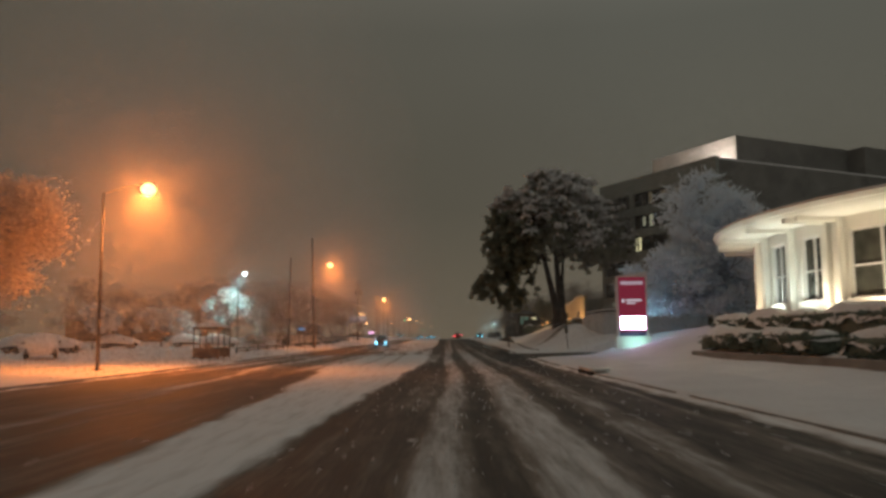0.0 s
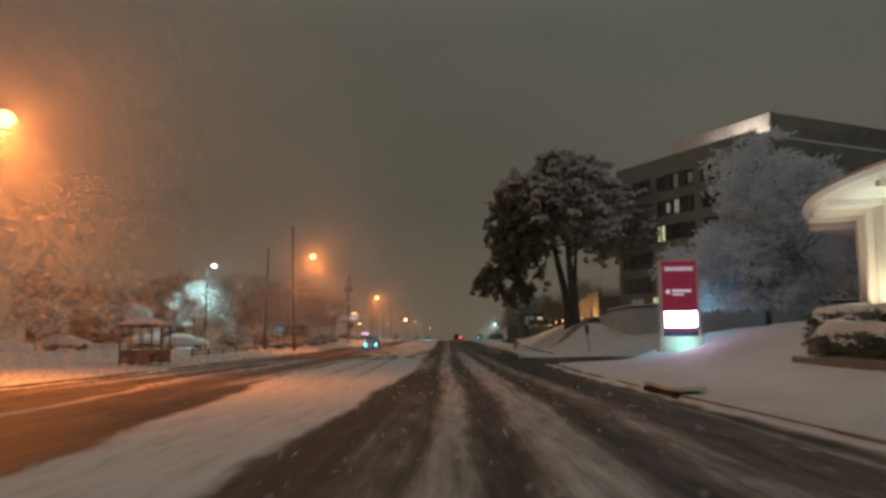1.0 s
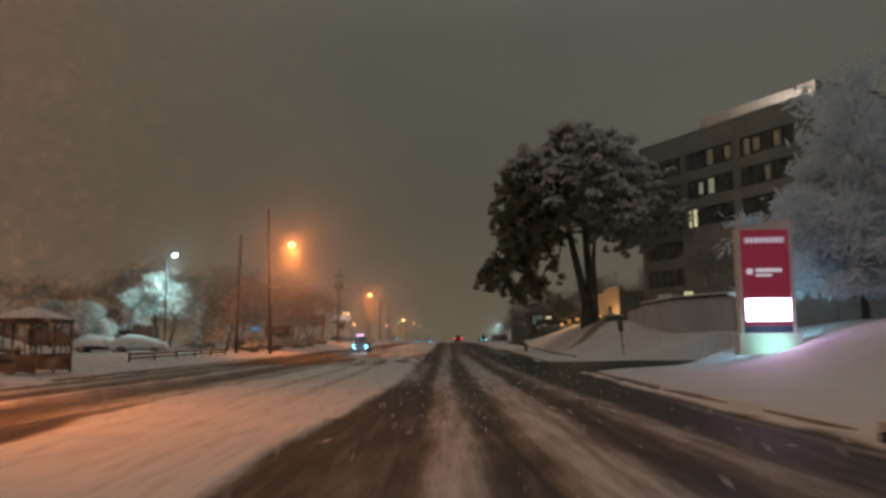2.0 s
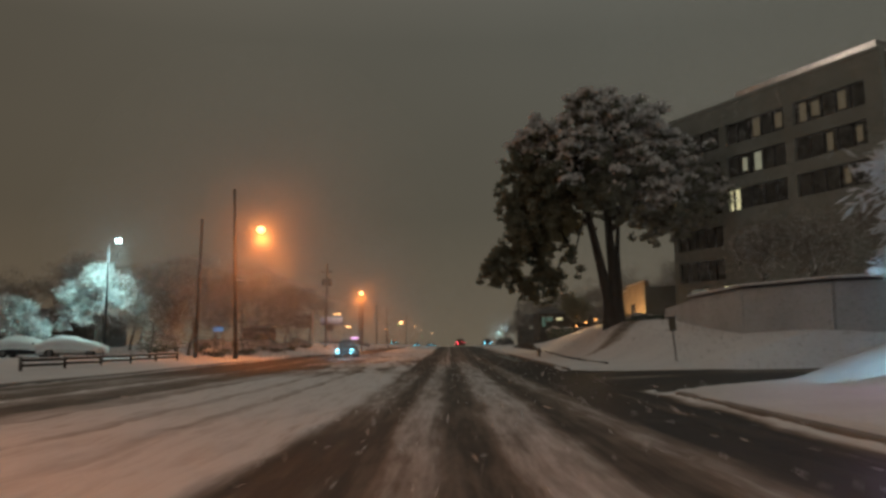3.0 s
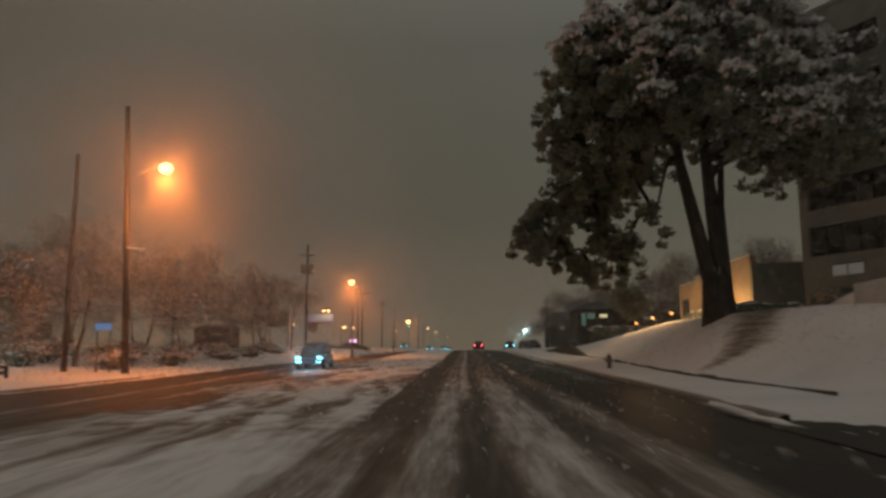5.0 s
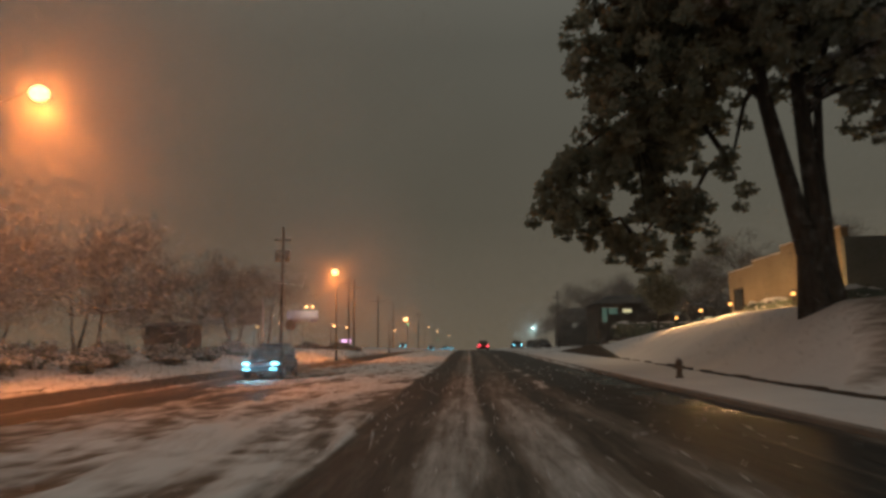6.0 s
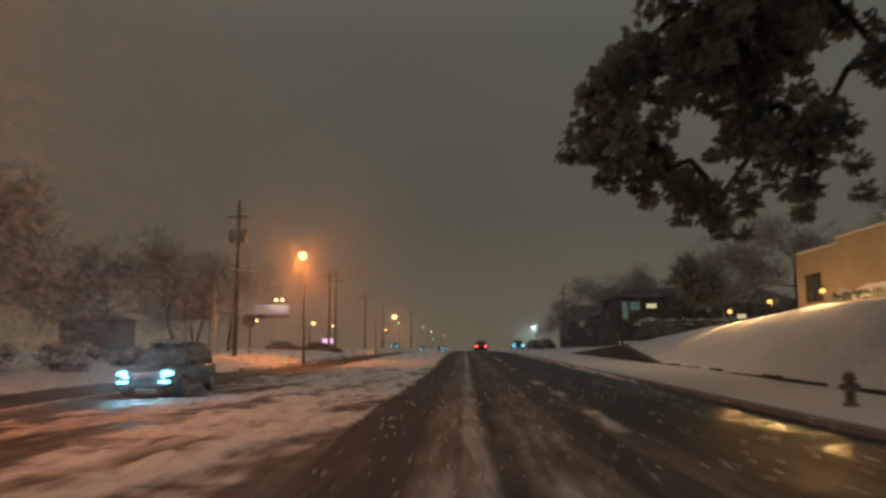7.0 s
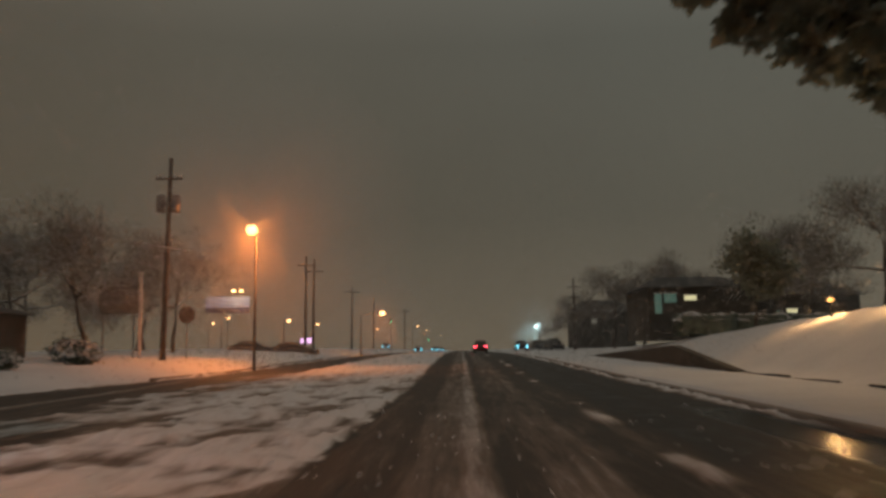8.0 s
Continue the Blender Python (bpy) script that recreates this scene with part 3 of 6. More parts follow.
sodium_lamp((25.2, 184.0, gz(25.2, 184)), 6.2, (-0.5, 0), 0, "distant lamp glowing orange above the dark roofs")
white_lamp((-24.6, 97.6, gz(-24.6, 97.6)), 8.9, (0.7, 0), 2400, "car park lamp with blue-white head over frosted trees")
white_lamp((16.6, 262.0, gz(16.6, 262)), 4.6, (-0.6, 0), 2600, "distant blue-white lamp beside parked vehicles")


def utility_pole(at, height, radius=0.16, arms=(), can=False, lean=(0, 0), label="", twin=None):
    ob = thing("utility_pole", at, label, "utility pole", "utility poles")
    ob.matrix_world = ob.matrix_world @ pose(0, 0, 0, lean[0], lean[1], 0)
    bm = bmesh.new()
    rod(bm, (0, 0, -0.3), (0, 0, height), radius, radius * 0.62, 10)
    part("pole", bm, POLE_WOOD, ob, smooth=True)
    for z, w in arms:
        arm = part("crossarm", boxed((w, 0.10, 0.12), (0, -radius - 0.04, z), None, 0.01), POLE_WOOD, ob)
        for s in (-0.42, -0.22, 0.22, 0.42):
            bm = bmesh.new()
            rod(bm, (s * w, -radius - 0.04, z + 0.05), (s * w, -radius - 0.04, z + 0.2), 0.035, 0.05, 7)
            part("insulator", bm, FRAME_WHITE, arm)
    if can:
        for s in (-0.42, 0.42):
            bm = bmesh.new()
            rod(bm, (s, -0.1, can - 0.45), (s, -0.1, can + 0.45), 0.24, 0.24, 12)
            rod(bm, (s, -0.1, can + 0.45), (s, -0.1, can + 0.52), 0.25, 0.12, 12)
            part("transformer", bm, METAL_GREY, ob, "grey drum transformer", True)
        part("bracket", boxed((0.9, 0.08, 0.10), (0, -0.1, can), None, 0.01), METAL_DARK, ob)
    return ob


poleB = utility_pole((-16.3, 103.0, gz(-16.3, 103)), 13.9, 0.19, (), False, (0, -1.4), "tall dark wooden utility pole carrying an orange street lamp")
bm = bmesh.new()
rod(bm, (0.1, 0, 10.1), (2.1, -0.7, 10.5), 0.035, 0.03, 7)
part("lamp_arm", bm, METAL_GREY, poleB, smooth=True)
bm = bmesh.new()
ball(bm, (2.25, -0.75, 10.5), (0.34, 0.18, 0.10), 2)
headB = part("lamp_head", bm, METAL_GREY, poleB, smooth=True)
bm = bmesh.new()
ball(bm, (2.3, -0.75, 10.30), (0.36, 0.32, 0.31), 2)
lensB = part("lens", bm, LENS_SODIUM, headB, "glowing orange lens", True)
lensB.visible_shadow = False
lamp("sodium_light", (-14.1, 102.2, 10.65), 3500, SODIUM, 0.18, 140, (-13.5, 102.2, 0), 0.9)
lamp("sodium_glow", (-14.1, 102.2, 10.65), 1150, SODIUM, 0.18)
bm = bmesh.new()
rod(bm, (0.1, -0.1, 6.4), (1.1, -0.5, 6.2), 0.04, 0.03, 6)
part("cable_bracket", bm, FRAME_WHITE, poleB, "snow-covered cable bracket")

utility_pole((-19.7, 103.5, gz(-19.7, 103.5)), 11.4, 0.17, (), False, (0, 1.5), "dark wooden utility pole among frosted trees")
poleC = utility_pole((-15.3, 145.0, gz(-15.3, 145)), 11.05, 0.17, ((9.85, 1.5),), 8.45, (0, 1.0), "wooden utility pole with crossarm and two drum transformers")
bm = bmesh.new()
rod(bm, (-1.9, -0.2, 6.35), (1.2, -0.2, 5.9), 0.03, 0.03, 6)
part("cable_arm", bm, FRAME_WHITE, poleC, "snow-covered cable arm")
for x, y, h, arms in ((-15.3, 186.0, 9.9, ((8.9, 2.0),)), (-15.0, 189.0, 9.9, ((8.5, 2.2),)), (-15.4, 224.0, 9.7, ((8.6, 2.2),)), (-16.0, 262.0, 10.2, ()), (-13.0, 310.0, 10.8, ((9.9, 2.2),))):
    utility_pole((x, y, gz(x, y)), h, 0.17, arms, False, (0, 0.6), "dark wooden utility pole along the snowy verge")
utility_pole((15.4, 205.0, gz(15.4, 205)), 9.0, 0.17, ((7.9, 1.6), (6.6, 1.4)), False, (0, 0), "wooden utility pole with crossarms beside dark houses")


# ---------------------------------------------------------------- trees
def branching(rng, base, height, levels=4, spread=0.55, trunk_r=0.2, first=0.35, forks=(3, 5), up=0.25):
    """A trunk with forking limbs: segments and the tips."""
    segs, tips = [], []

    def grow(p, d, length, r, level):
        q = p
        n = 3
        for k in range(n):
            d = (d + Vector(rng.normal(size=3)) * 0.10 + Vector((0, 0, up * 0.15 * level))).normalized()
            nq = q + d * (length / n)
            segs.append((q, nq, r * (1 - 0.22 * k), r * (1 - 0.22 * (k + 1))))
            if level > 0 and k < n - 1 and level < levels and rng.uniform() < 0.6:
                side = (d + Vector(rng.normal(size=3)) * spread * 1.2).normalized()
                grow(nq, side, length * 0.55, r * 0.45, level + 1)
            q = nq
        if level >= levels:
            tips.append((q, d))
            return
        for _ in range(int(rng.integers(*forks))):
            side = (d + Vector(rng.normal(size=3)) * spread).normalized()
            grow(q, side, length * rng.uniform(0.6, 0.8), r * 0.5, level + 1)
    grow(Vector(base), Vector((0, 0, 1)), height * first, trunk_r, 0)
    return segs, tips


def frost_tree(at, height, seed, label, leaf, leaf_size=0.16, per_tip=40, width=1.0, levels=4, bark=TWIG_SNOW, first=0.3, droop=0.0, group="", puff=0.5, name="snowy_tree", stuff="snow_laden_twigs", spread=0.6, slim=0.3, clear=0.0):
    rng = np.random.default_rng(seed)
    segs, tips = branching(rng, (0, 0, -0.1), height, levels, spread, height * 0.022, first)
    top = max(t[0].z for t in tips)
    k = height / top
    S = Matrix.Diagonal((k * width, k * width, k))
    segs = [(S @ p, S @ q, a, b) for p, q, a, b in segs]
    tips = [(S @ p, d) for p, d in tips]
    ob = thing(name, at, label, "tree", group)
    trunk = [s for s in segs if s[2] > height * 0.009]
    twigs = [s for s in segs if s[2] <= height * 0.009 and s[1].z > clear]
    link_mesh("trunk", tube_mesh("trunk", trunk, 7), BARK_SNOW, ob, smooth=True)
    link_mesh("twig_mass", tube_mesh("twig_mass", twigs, 4), bark, ob, "", kind="stuff")
    P = np.array([tuple(p) for p, d in tips])
    D = np.array([tuple(d) for p, d in tips])
    C = np.repeat(P, per_tip, 0) + rng.normal(size=(len(P) * per_tip, 3)) * puff * np.array([1, 1, 0.6])
    ok = C[:, 2] > clear
    dirs = np.repeat(D, per_tip, 0) * 0.9 + rng.normal(size=C.shape) * 0.5 + np.array([0, 0, -droop])
    link_mesh("crown", quads_mesh("crown", leaf_quads(rng, C[ok], dirs[ok], leaf_size, leaf_size * slim)), leaf, ob, "", kind="stuff")
    return ob


def evergreen(at):
    """Tall two-stemmed evergreen with drooping clumps under snow."""
    rng = np.random.default_rng(17)
    ob = thing("evergreen_tree", at, "huge dark evergreen tree, twin trunks, snow on drooping clumps", "tree")
    stems = [[(-0.35, 0, -0.4), (-0.50, 0.1, 2.2), (-1.15, 0.2, 5.5), (-1.95, 0.0, 9.0), (-2.6, -0.3, 13.5), (-2.5, 0, 17.0)],
             [(0.20, 0.1, -0.4), (0.10, 0.1, 2.5), (-0.15, 0.3, 6.5), (-0.35, 0.5, 10.5), (0.4, 0.3, 15.0), (0.8, 0.2, 19.0)],
             [(0.55, 0.4, -0.4), (0.55, 0.5, 2.4), (0.52, 0.8, 6.5), (0.75, 0.9, 10.0), (1.8, 0.8, 13.5), (3.2, 0.6, 15.5)]]
    for st in stems:
        segs = []
        for i, (p, q) in enumerate(zip(st[:-1], st[1:])):
            thick = 0.32 if st is stems[2] else 0.58
            r0, r1 = thick * (1 - 0.16 * i), thick * (1 - 0.16 * (i + 1))
            if i == 0:
                r0 = thick * 1.4
            segs.append((p, q, r0, r1))
        link_mesh("trunk", tube_mesh("trunk", segs, 12), BARK, ob, smooth=True)
    # lobes of the crown: centre, radii
    lobes = [((0, 0, 16.8), (5.4, 5.4, 4.0)), ((-3.8, -1, 14.4), (4.4, 4.6, 3.6)), ((4.2, 0.5, 14.0), (4.8, 5.0, 3.2)), ((-6.6, -0.5, 11.0), (3.2, 3.8, 3.0)),
             ((-7.2, 1.0, 7.4), (2.0, 2.8, 2.0)), ((-5.2, 2.5, 9.2), (2.1, 2.6, 1.6)), ((7.8, 0.5, 12.0), (3.2, 3.8, 2.4)), ((0.5, -3.5, 12.4), (4.2, 3.0, 2.4)),
             ((-1.0, 4.0, 13.2), (4.0, 3.4, 2.4)), ((4.5, -2.5, 10.8), (3.2, 3.0, 1.8)), ((2.6, 0.8, 10.2), (2.3, 2.4, 1.5)), ((5.2, 0.6, 9.5), (2.4, 2.6, 1.5)), ((7.6, 0.2, 10.2), (1.8, 2.2, 1.3)), ((-8.0, -1.0, 9.4), (1.5, 1.9, 1.4)), ((9.6, 2.0, 11.0), (2.0, 2.4, 1.4)),
             ((-1.5, 0.0, 19.6), (2.8, 3.0, 1.8)), ((2.8, 0.5, 18.3), (2.6, 2.8, 1.6)), ((-7.8, 6.8, 4.7), (1.4, 1.7, 0.9)), ((-6.2, 6.0, 3.6), (1.0, 1.2, 0.8)), ((-8.8, 8.2, 6.1), (1.0, 1.2, 0.8)),
             ((-6.8, 5.2, 8.0), (2.2, 2.6, 1.6)), ((-6.0, 3.2, 5.2), (1.5, 1.8, 1.1)), ((-7.4, 0.0, 13.4), (2.7, 2.8, 2.2)), ((-8.6, 0.2, 11.0), (1.8, 2.2, 1.7)), ((-10.8, 1.0, 5.3), (1.2, 1.5, 1.2)), ((-9.6, 1.2, 7.2), (1.4, 1.8, 1.3)), ((-5.3, 0.8, 4.3), (1.2, 1.3, 1.5)), ((-3.4, 0.3, 6.2), (0.7, 0.8, 0.8)), ((-10.2, 6.4, 5.7), (0.9, 1.1, 0.6)), ((-5.8, 0.0, 16.6), (2.6, 2.8, 2.0)), ((-7.6, 0.0, 15.2), (1.9, 2.3, 1.6)), ((10.8, 1.5, 12.4), (1.5, 1.9, 1.1)), ((-8.8, 6.6, 5.4), (0.9, 1.1, 0.6)), ((-4.2, 6.6, 9.6), (2.8, 2.6, 2.0)), ((-1.0, 0.0, 14.0), (3.4, 3.4, 2.6)), ((3.0, 0.0, 16.0), (4.0, 4.0, 2.6)), ((-4.6, -2.5, 11.6), (3.0, 2.4, 2.0))]
    # drooping branchlets, each strung with leafy tufts
    cl, out, rad, root = [], [], [], []
    for (c, r) in lobes:
        n = int(1.75 * (r[0] * r[1] + r[0] * r[2] + r[1] * r[2]) ** 0.86)
        d = rng.normal(size=(n, 3))
        d /= np.linalg.norm(d, axis=1, keepdims=True)
        reach = rng.uniform(0.80, 1.12, (n, 1))
        for k, s in enumerate((0.52, 0.80, 1.02)):
            p = np.array(c) + d * reach * s * np.array(r) + rng.normal(size=(n, 3)) * 0.22
            p[:, 2] -= 0.10 * k * k + 0.22 * k * (d[:, 2] < 0.1)
            cl.append(p)
            out.append(d)
            rad.append(rng.uniform(0.46, 0.80, n) * (1.1, 1.0, 0.85)[k])
            root.append(np.repeat(np.array([c]), n, 0))
    cl, out, rad, root = (np.concatenate(v) for v in (cl, out, rad, root))
    # limbs from the stems out to each lobe
    segs = []
    for i, (c, r) in enumerate(lobes):
        st = stems[0] if c[0] < 0.3 else stems[1]
        z = max(7.4 + 0.62 * (i * 7 % 5), c[2] - 2.2)
        a = next(((Vector(p), Vector(q)) for p, q in zip(st[:-1], st[1:]) if q[2] >= z), (Vector(st[-2]), Vector(st[-1])))
        s = min(1, max(0, (z - a[0].z) / (a[1].z - a[0].z)))
        p0 = a[0].lerp(a[1], s)
        if c[0] < -4 and (i % 3 or c[2] < 10):
            p0 = min((Vector(q[0]) for q in lobes if q[0][0] > c[0] + 0.5), key=lambda v: (v - Vector(c)).length)
        mid = p0.lerp(Vector(c), 0.5) + Vector((0, 0, 0.8))
        segs += [(p0, mid, 0.15, 0.10), (mid, Vector(c), 0.10, 0.05)]
    for p, c in zip(cl[len(cl) % 3::3], root[len(cl) % 3::3]):
        p, c = Vector(p), Vector(c)
        kn = c.lerp(p, 0.55) + Vector((0, 0, 0.25))
        segs += [(c, kn, 0.05, 0.035), (kn, p, 0.035, 0.012)]
    link_mesh("limb", tube_mesh("limb", segs, 6), BARK, ob, smooth=True)
    per = 84
    n = len(cl) * per
    d = rng.normal(size=(n, 3))
    d /= np.linalg.norm(d, axis=1, keepdims=True)
    R = np.repeat(rad, per)[:, None]
    C = np.repeat(cl, per, 0) + d * R * rng.uniform(0.0, 0.55, (n, 1)) * np.array([1, 1, 0.8])
    C[:, 2] -= 0.22 * (d[:, 0] ** 2 + d[:, 1] ** 2) * R[:, 0]
    D = d * 0.9 + rng.normal(size=C.shape) * 0.18 + np.array([0, 0, -0.45])
    link_mesh("crown", quads_mesh("crown", leaf_quads(rng, C, D, 0.36 * R, 0.16 * R)), LEAF_EVER, ob, "", kind="stuff")
    # snow pillows on whole tufts, in drifts
    drift = wave_noise(cl[:, 0] + 0.3 * cl[:, 1], 0.9 * cl[:, 2] + 0.35 * cl[:, 1], 5, 2, 0.5)
    w = 0.16 + 0.30 * out[:, 2] + 0.060 * (cl[:, 2] - 11) - 0.16 * out[:, 1] + 0.02 * cl[:, 0] + 1.05 * drift + rng.normal(size=len(cl)) * 0.06
    w = smooth01(0.36, 0.52, w) * smooth01(8.0, 11.0, cl[:, 2])
    per = 46
    S = np.repeat(cl, per, 0)
    n = len(S)
    d = rng.normal(size=(n, 3))
    d[:, 2] = np.abs(d[:, 2]) + 0.10
    d /= np.linalg.norm(d, axis=1, keepdims=True)
    R = np.repeat(rad, per)[:, None]
    C = S + d * R * np.array([0.85, 0.85, 0.66]) * rng.uniform(0.88, 1.06, (n, 1))
    C[:, 2] -= 0.30 * (d[:, 0] ** 2 + d[:, 1] ** 2) * R[:, 0] - 0.05
    keep = rng.uniform(size=n) < np.repeat(w, per)
    C, d = C[keep], d[keep]
    D = rng.normal(size=C.shape) * np.array([1, 1, 0.25]) + d * np.array([0.6, 0.6, -0.1]) + np.array([0, 0, -0.15])
    link_mesh("lying_snow", quads_mesh("lying_snow", leaf_quads(rng, C, D, 0.34, 0.16)), SNOW, ob, "snow caught on the clumps", kind="stuff")
    return ob


evergreen((15.5, 108.6, gz(15.5, 108.6) - 0.1))
frost_tree((21.4, 65.3, gz(21.4, 65.3)), 13.9, 5, "broad snow-laden tree with drooping frosted branches beside the sign", LEAF_FROST, 0.55, 24, 0.98, 5, TWIG_SNOW, 0.24, 0.8, puff=0.30, slim=0.12, clear=3.0, spread=0.68)
frost_tree((-20.4, 37.5, gz(-20.4, 37.5)), 8.4, 8, "dense upright street tree lit orange by the street lamp", LEAF_TAN, 0.20, 190, 0.75, 4, BARK_SNOW, 0.26, 0.1, puff=0.55)
frost_tree((-26.9, 101.5, gz(-26.9, 101.5)), 6.9, 9, "white frosted tree under a blue-white car park lamp", LEAF_RIME, 0.50, 34, 0.58, 4, TWIG_SNOW, 0.2, 0.1, puff=0.24, slim=0.13, spread=0.5)
frost_tree((-21.6, 98.5, gz(-21.6, 98.5)), 5.6, 12, "snow-dusted bare tree catching orange lamplight", TWIG_DARK, 0.4, 26, 1.1, 4, TWIG_DARK, 0.2, 0.2, puff=0.4, slim=0.05, group="verge trees")
frost_tree((-39.5, 92.0, gz(-39.5, 92)), 4.6, 13, "rounded frosted small tree in the car park", LEAF_RIME, 0.42, 26, 1.1, 4, TWIG_SNOW, 0.22, 0.2, puff=0.24, slim=0.15, group="car park trees")
frost_tree((-34.5, 100.0, gz(-34.5, 100)), 4.4, 14, "rounded frosted small tree in the car park", LEAF_RIME, 0.42, 26, 1.15, 4, TWIG_SNOW, 0.22, 0.2, puff=0.24, slim=0.15, group="car park trees")
for k, (x, y) in enumerate(((22.6, 93.5), (24.6, 89.0), (26.6, 84.0))):
    frost_tree((x, y, 3.55), 6.2, 30 + k, "small bare tree with snow on its twigs on the terrace", TWIG_DARK, 0.42, 16, 0.95, 4, TWIG_DARK, 0.34, 0.30, puff=0.30, slim=0.03, clear=2.2, group="terrace trees")
bare = frost_tree((-26.0, 118.0, gz(-26, 118)), 8.5, 40, "dark leafless tree with a dusting of snow", TWIG_DARK, 0.5, 22, 1.2, 4, TWIG_DARK, 0.22, 0.0, puff=0.45, slim=0.022, group="bare trees")
for x, y, a in ((-29, 108, 40), (-33, 124, 90), (-26, 130, 160), (-38, 116, 200), (-31, 140, 250), (-19.8, 146, 310), (-44, 104, 20), (-48, 125, 75), (-40, 145, 130), (-55, 98, 300), (-20.5, 121, 210), (-27, 152, 15), (-22.5, 110.5, 100), (-20, 160, 60), (-25, 166, 140), (-31, 160, 230), (-36, 168, 320), (-29, 178, 10)):
    copy_thing(bare, pose(x, y, gz(x, y), 0, 0, a))
for x, y, a in ((26, 150, 10), (30, 143, 80), (34, 152, 150), (24, 160, 220), (40, 138, 280), (20.5, 236, 0), (24, 228, 120), (17.5, 190, 30), (19.8, 186, 200), (22.5, 180, 300), (28, 166, 50)):
    copy_thing(bare, pose(x, y, gz(x, y), 0, 0, a))
frost_tree((18.3, 150.0, gz(18.3, 150.0)), 5.6, 57, "ragged dark evergreen tree with a dusting of snow", LEAF_EVER, 0.30, 15, 0.74, 4, BARK_SNOW, 0.22, 0.25, puff=0.30, name="small_evergreen", spread=0.85)


# ---------------------------------------------------------------- round pavilion
def pavilion():
    cx, cy, rw, rc = 36.06, 39.36, 19.3, 21.72
    ob = thing("round_pavilion", (cx, cy, 0.0), "round white pavilion with canopy, columns and windows, lit from below", "building", kind="")
    z0, zs, zh, zt = 0.6, 3.05, 6.0, 6.6
    wins = [(173.0, 179.4), (184.0, 189.4), (194.2, 204.2), (209.2, 219.2), (224, 234)]

    def arc(bm, a0, a1, r0, r1, za, zb, step=1.0):
        n = max(1, int(round((a1 - a0) / step)))
        rings = []
        for k in range(n + 1):
            a = radians(a0 + (a1 - a0) * k / n)
            c, s = math.cos(a), math.sin(a)
            rings.append([bm.verts.new(p) for p in ((r0 * c, r0 * s, za), (r1 * c, r1 * s, za), (r1 * c, r1 * s, zb), (r0 * c, r0 * s, zb))])
        for p, q in zip(rings[:-1], rings[1:]):
            for j in range(4):
                bm.faces.new((p[j], p[(j + 1) % 4], q[(j + 1) % 4], q[j]))
        bm.faces.new(rings[0][::-1])
        bm.faces.new(rings[-1])
        bmesh.ops.recalc_face_normals(bm, faces=bm.faces)
        return bm
    bm = bmesh.new()
    arc(bm, 0, 359.99, rw - 0.35, rw, z0, zs, 2.5)
    part("lower_wall", bm, STUCCO_WHITE, ob)
    bm = bmesh.new()
    arc(bm, 0, 359.99, rw - 0.35, rw, zh, zt, 2.5)
    part("upper_wall", bm, STUCCO_WHITE, ob)
    edges = [-126.0] + [a for w in wins for a in w]
    piers = [(234 - 360, 173.0)] + [(wins[i][1], wins[i + 1][0]) for i in range(len(wins) - 1)]
    for a0, a1 in piers:
        part("pier_wall", arc(bmesh.new(), a0, a1, rw - 0.35, rw, zs, zh, 2.0), STUCCO_WHITE, ob)
    for a0, a1 in wins:
        w = part("window", arc(bmesh.new(), a0, a1, rw - 0.24, rw - 0.22, zs, zh), PANE, ob, "dark glazed window with white bars")
        n = 2
        for k in range(n + 1):
            a = a0 + (a1 - a0) * k / n
            part("mullion", arc(bmesh.new(), a - 0.13, a + 0.13, rw - 0.22, rw - 0.12, zs, zh), FRAME_WHITE, w)
        for z in (zs + 0.05, (zs + zh) / 2 - 0.1, zh - 0.05):
            part("glazing_bar", arc(bmesh.new(), a0, a1, rw - 0.22, rw - 0.13, z - 0.035, z + 0.035), FRAME_WHITE, w)
        part("sill", arc(bmesh.new(), a0 - 0.4, a1 + 0.4, rw, rw + 0.14, zs - 0.14, zs), STUCCO_WHITE, w)
        if a0 > 190:
            part("blind", arc(bmesh.new(), a0, a1, rw - 0.32, rw - 0.30, (zs + zh) / 2 + 0.0, zh), grey_blind, w, "half-lowered grey roller blind")
    for a in (150, 158, 164.0, 171.0, 181.6, 190.6, 193.0, 205.6, 208.0, 220.6, 223.0):
        m = Matrix.Rotation(radians(a), 4, "Z") @ Matrix.Translation((rw + 0.16, 0, (z0 + zt) / 2))
        col = part("column", boxed((0.32, 0.44, zt - z0), (0, 0, 0), m, 0.04), STUCCO_WHITE, ob)
        m2 = Matrix.Rotation(radians(a), 4, "Z") @ Matrix.Translation((rw + 1.2, 0, zt - 0.12))
        part("beam", boxed((2.0, 0.22, 0.24), (0, 0, 0), m2, 0.02), STUCCO_WHITE, ob, "white canopy beam")
    # canopy: soffit disc with rounded stepped rim
    prof = [(rw - 1.0, zt), (rc - 0.95, zt - 0.04), (rc - 0.60, zt + 0.00), (rc - 0.34, zt + 0.12), (rc - 0.30, zt + 0.17), (rc - 0.16, zt + 0.19), (rc, zt + 0.38), (rc - 0.05, zt + 0.50), (rc - 0.5, zt + 0.56), (rw - 1.0, zt + 0.70)]
    n = 144
    verts, faces = [], []
    for k in range(n):
        a = 2 * math.pi * k / n
        verts += [(r * math.cos(a), r * math.sin(a), z) for r, z in prof]
    q = len(prof)
    for k in range(n):
        j = (k + 1) % n
        for i in range(q - 1):
            faces.append((k * q + i, j * q + i, j * q + i + 1, k * q + i + 1))
    link_mesh("canopy", mesh_from("canopy", verts, faces), STUCCO_WHITE, ob, "wide white canopy with stepped rim")
    bm = bmesh.new()
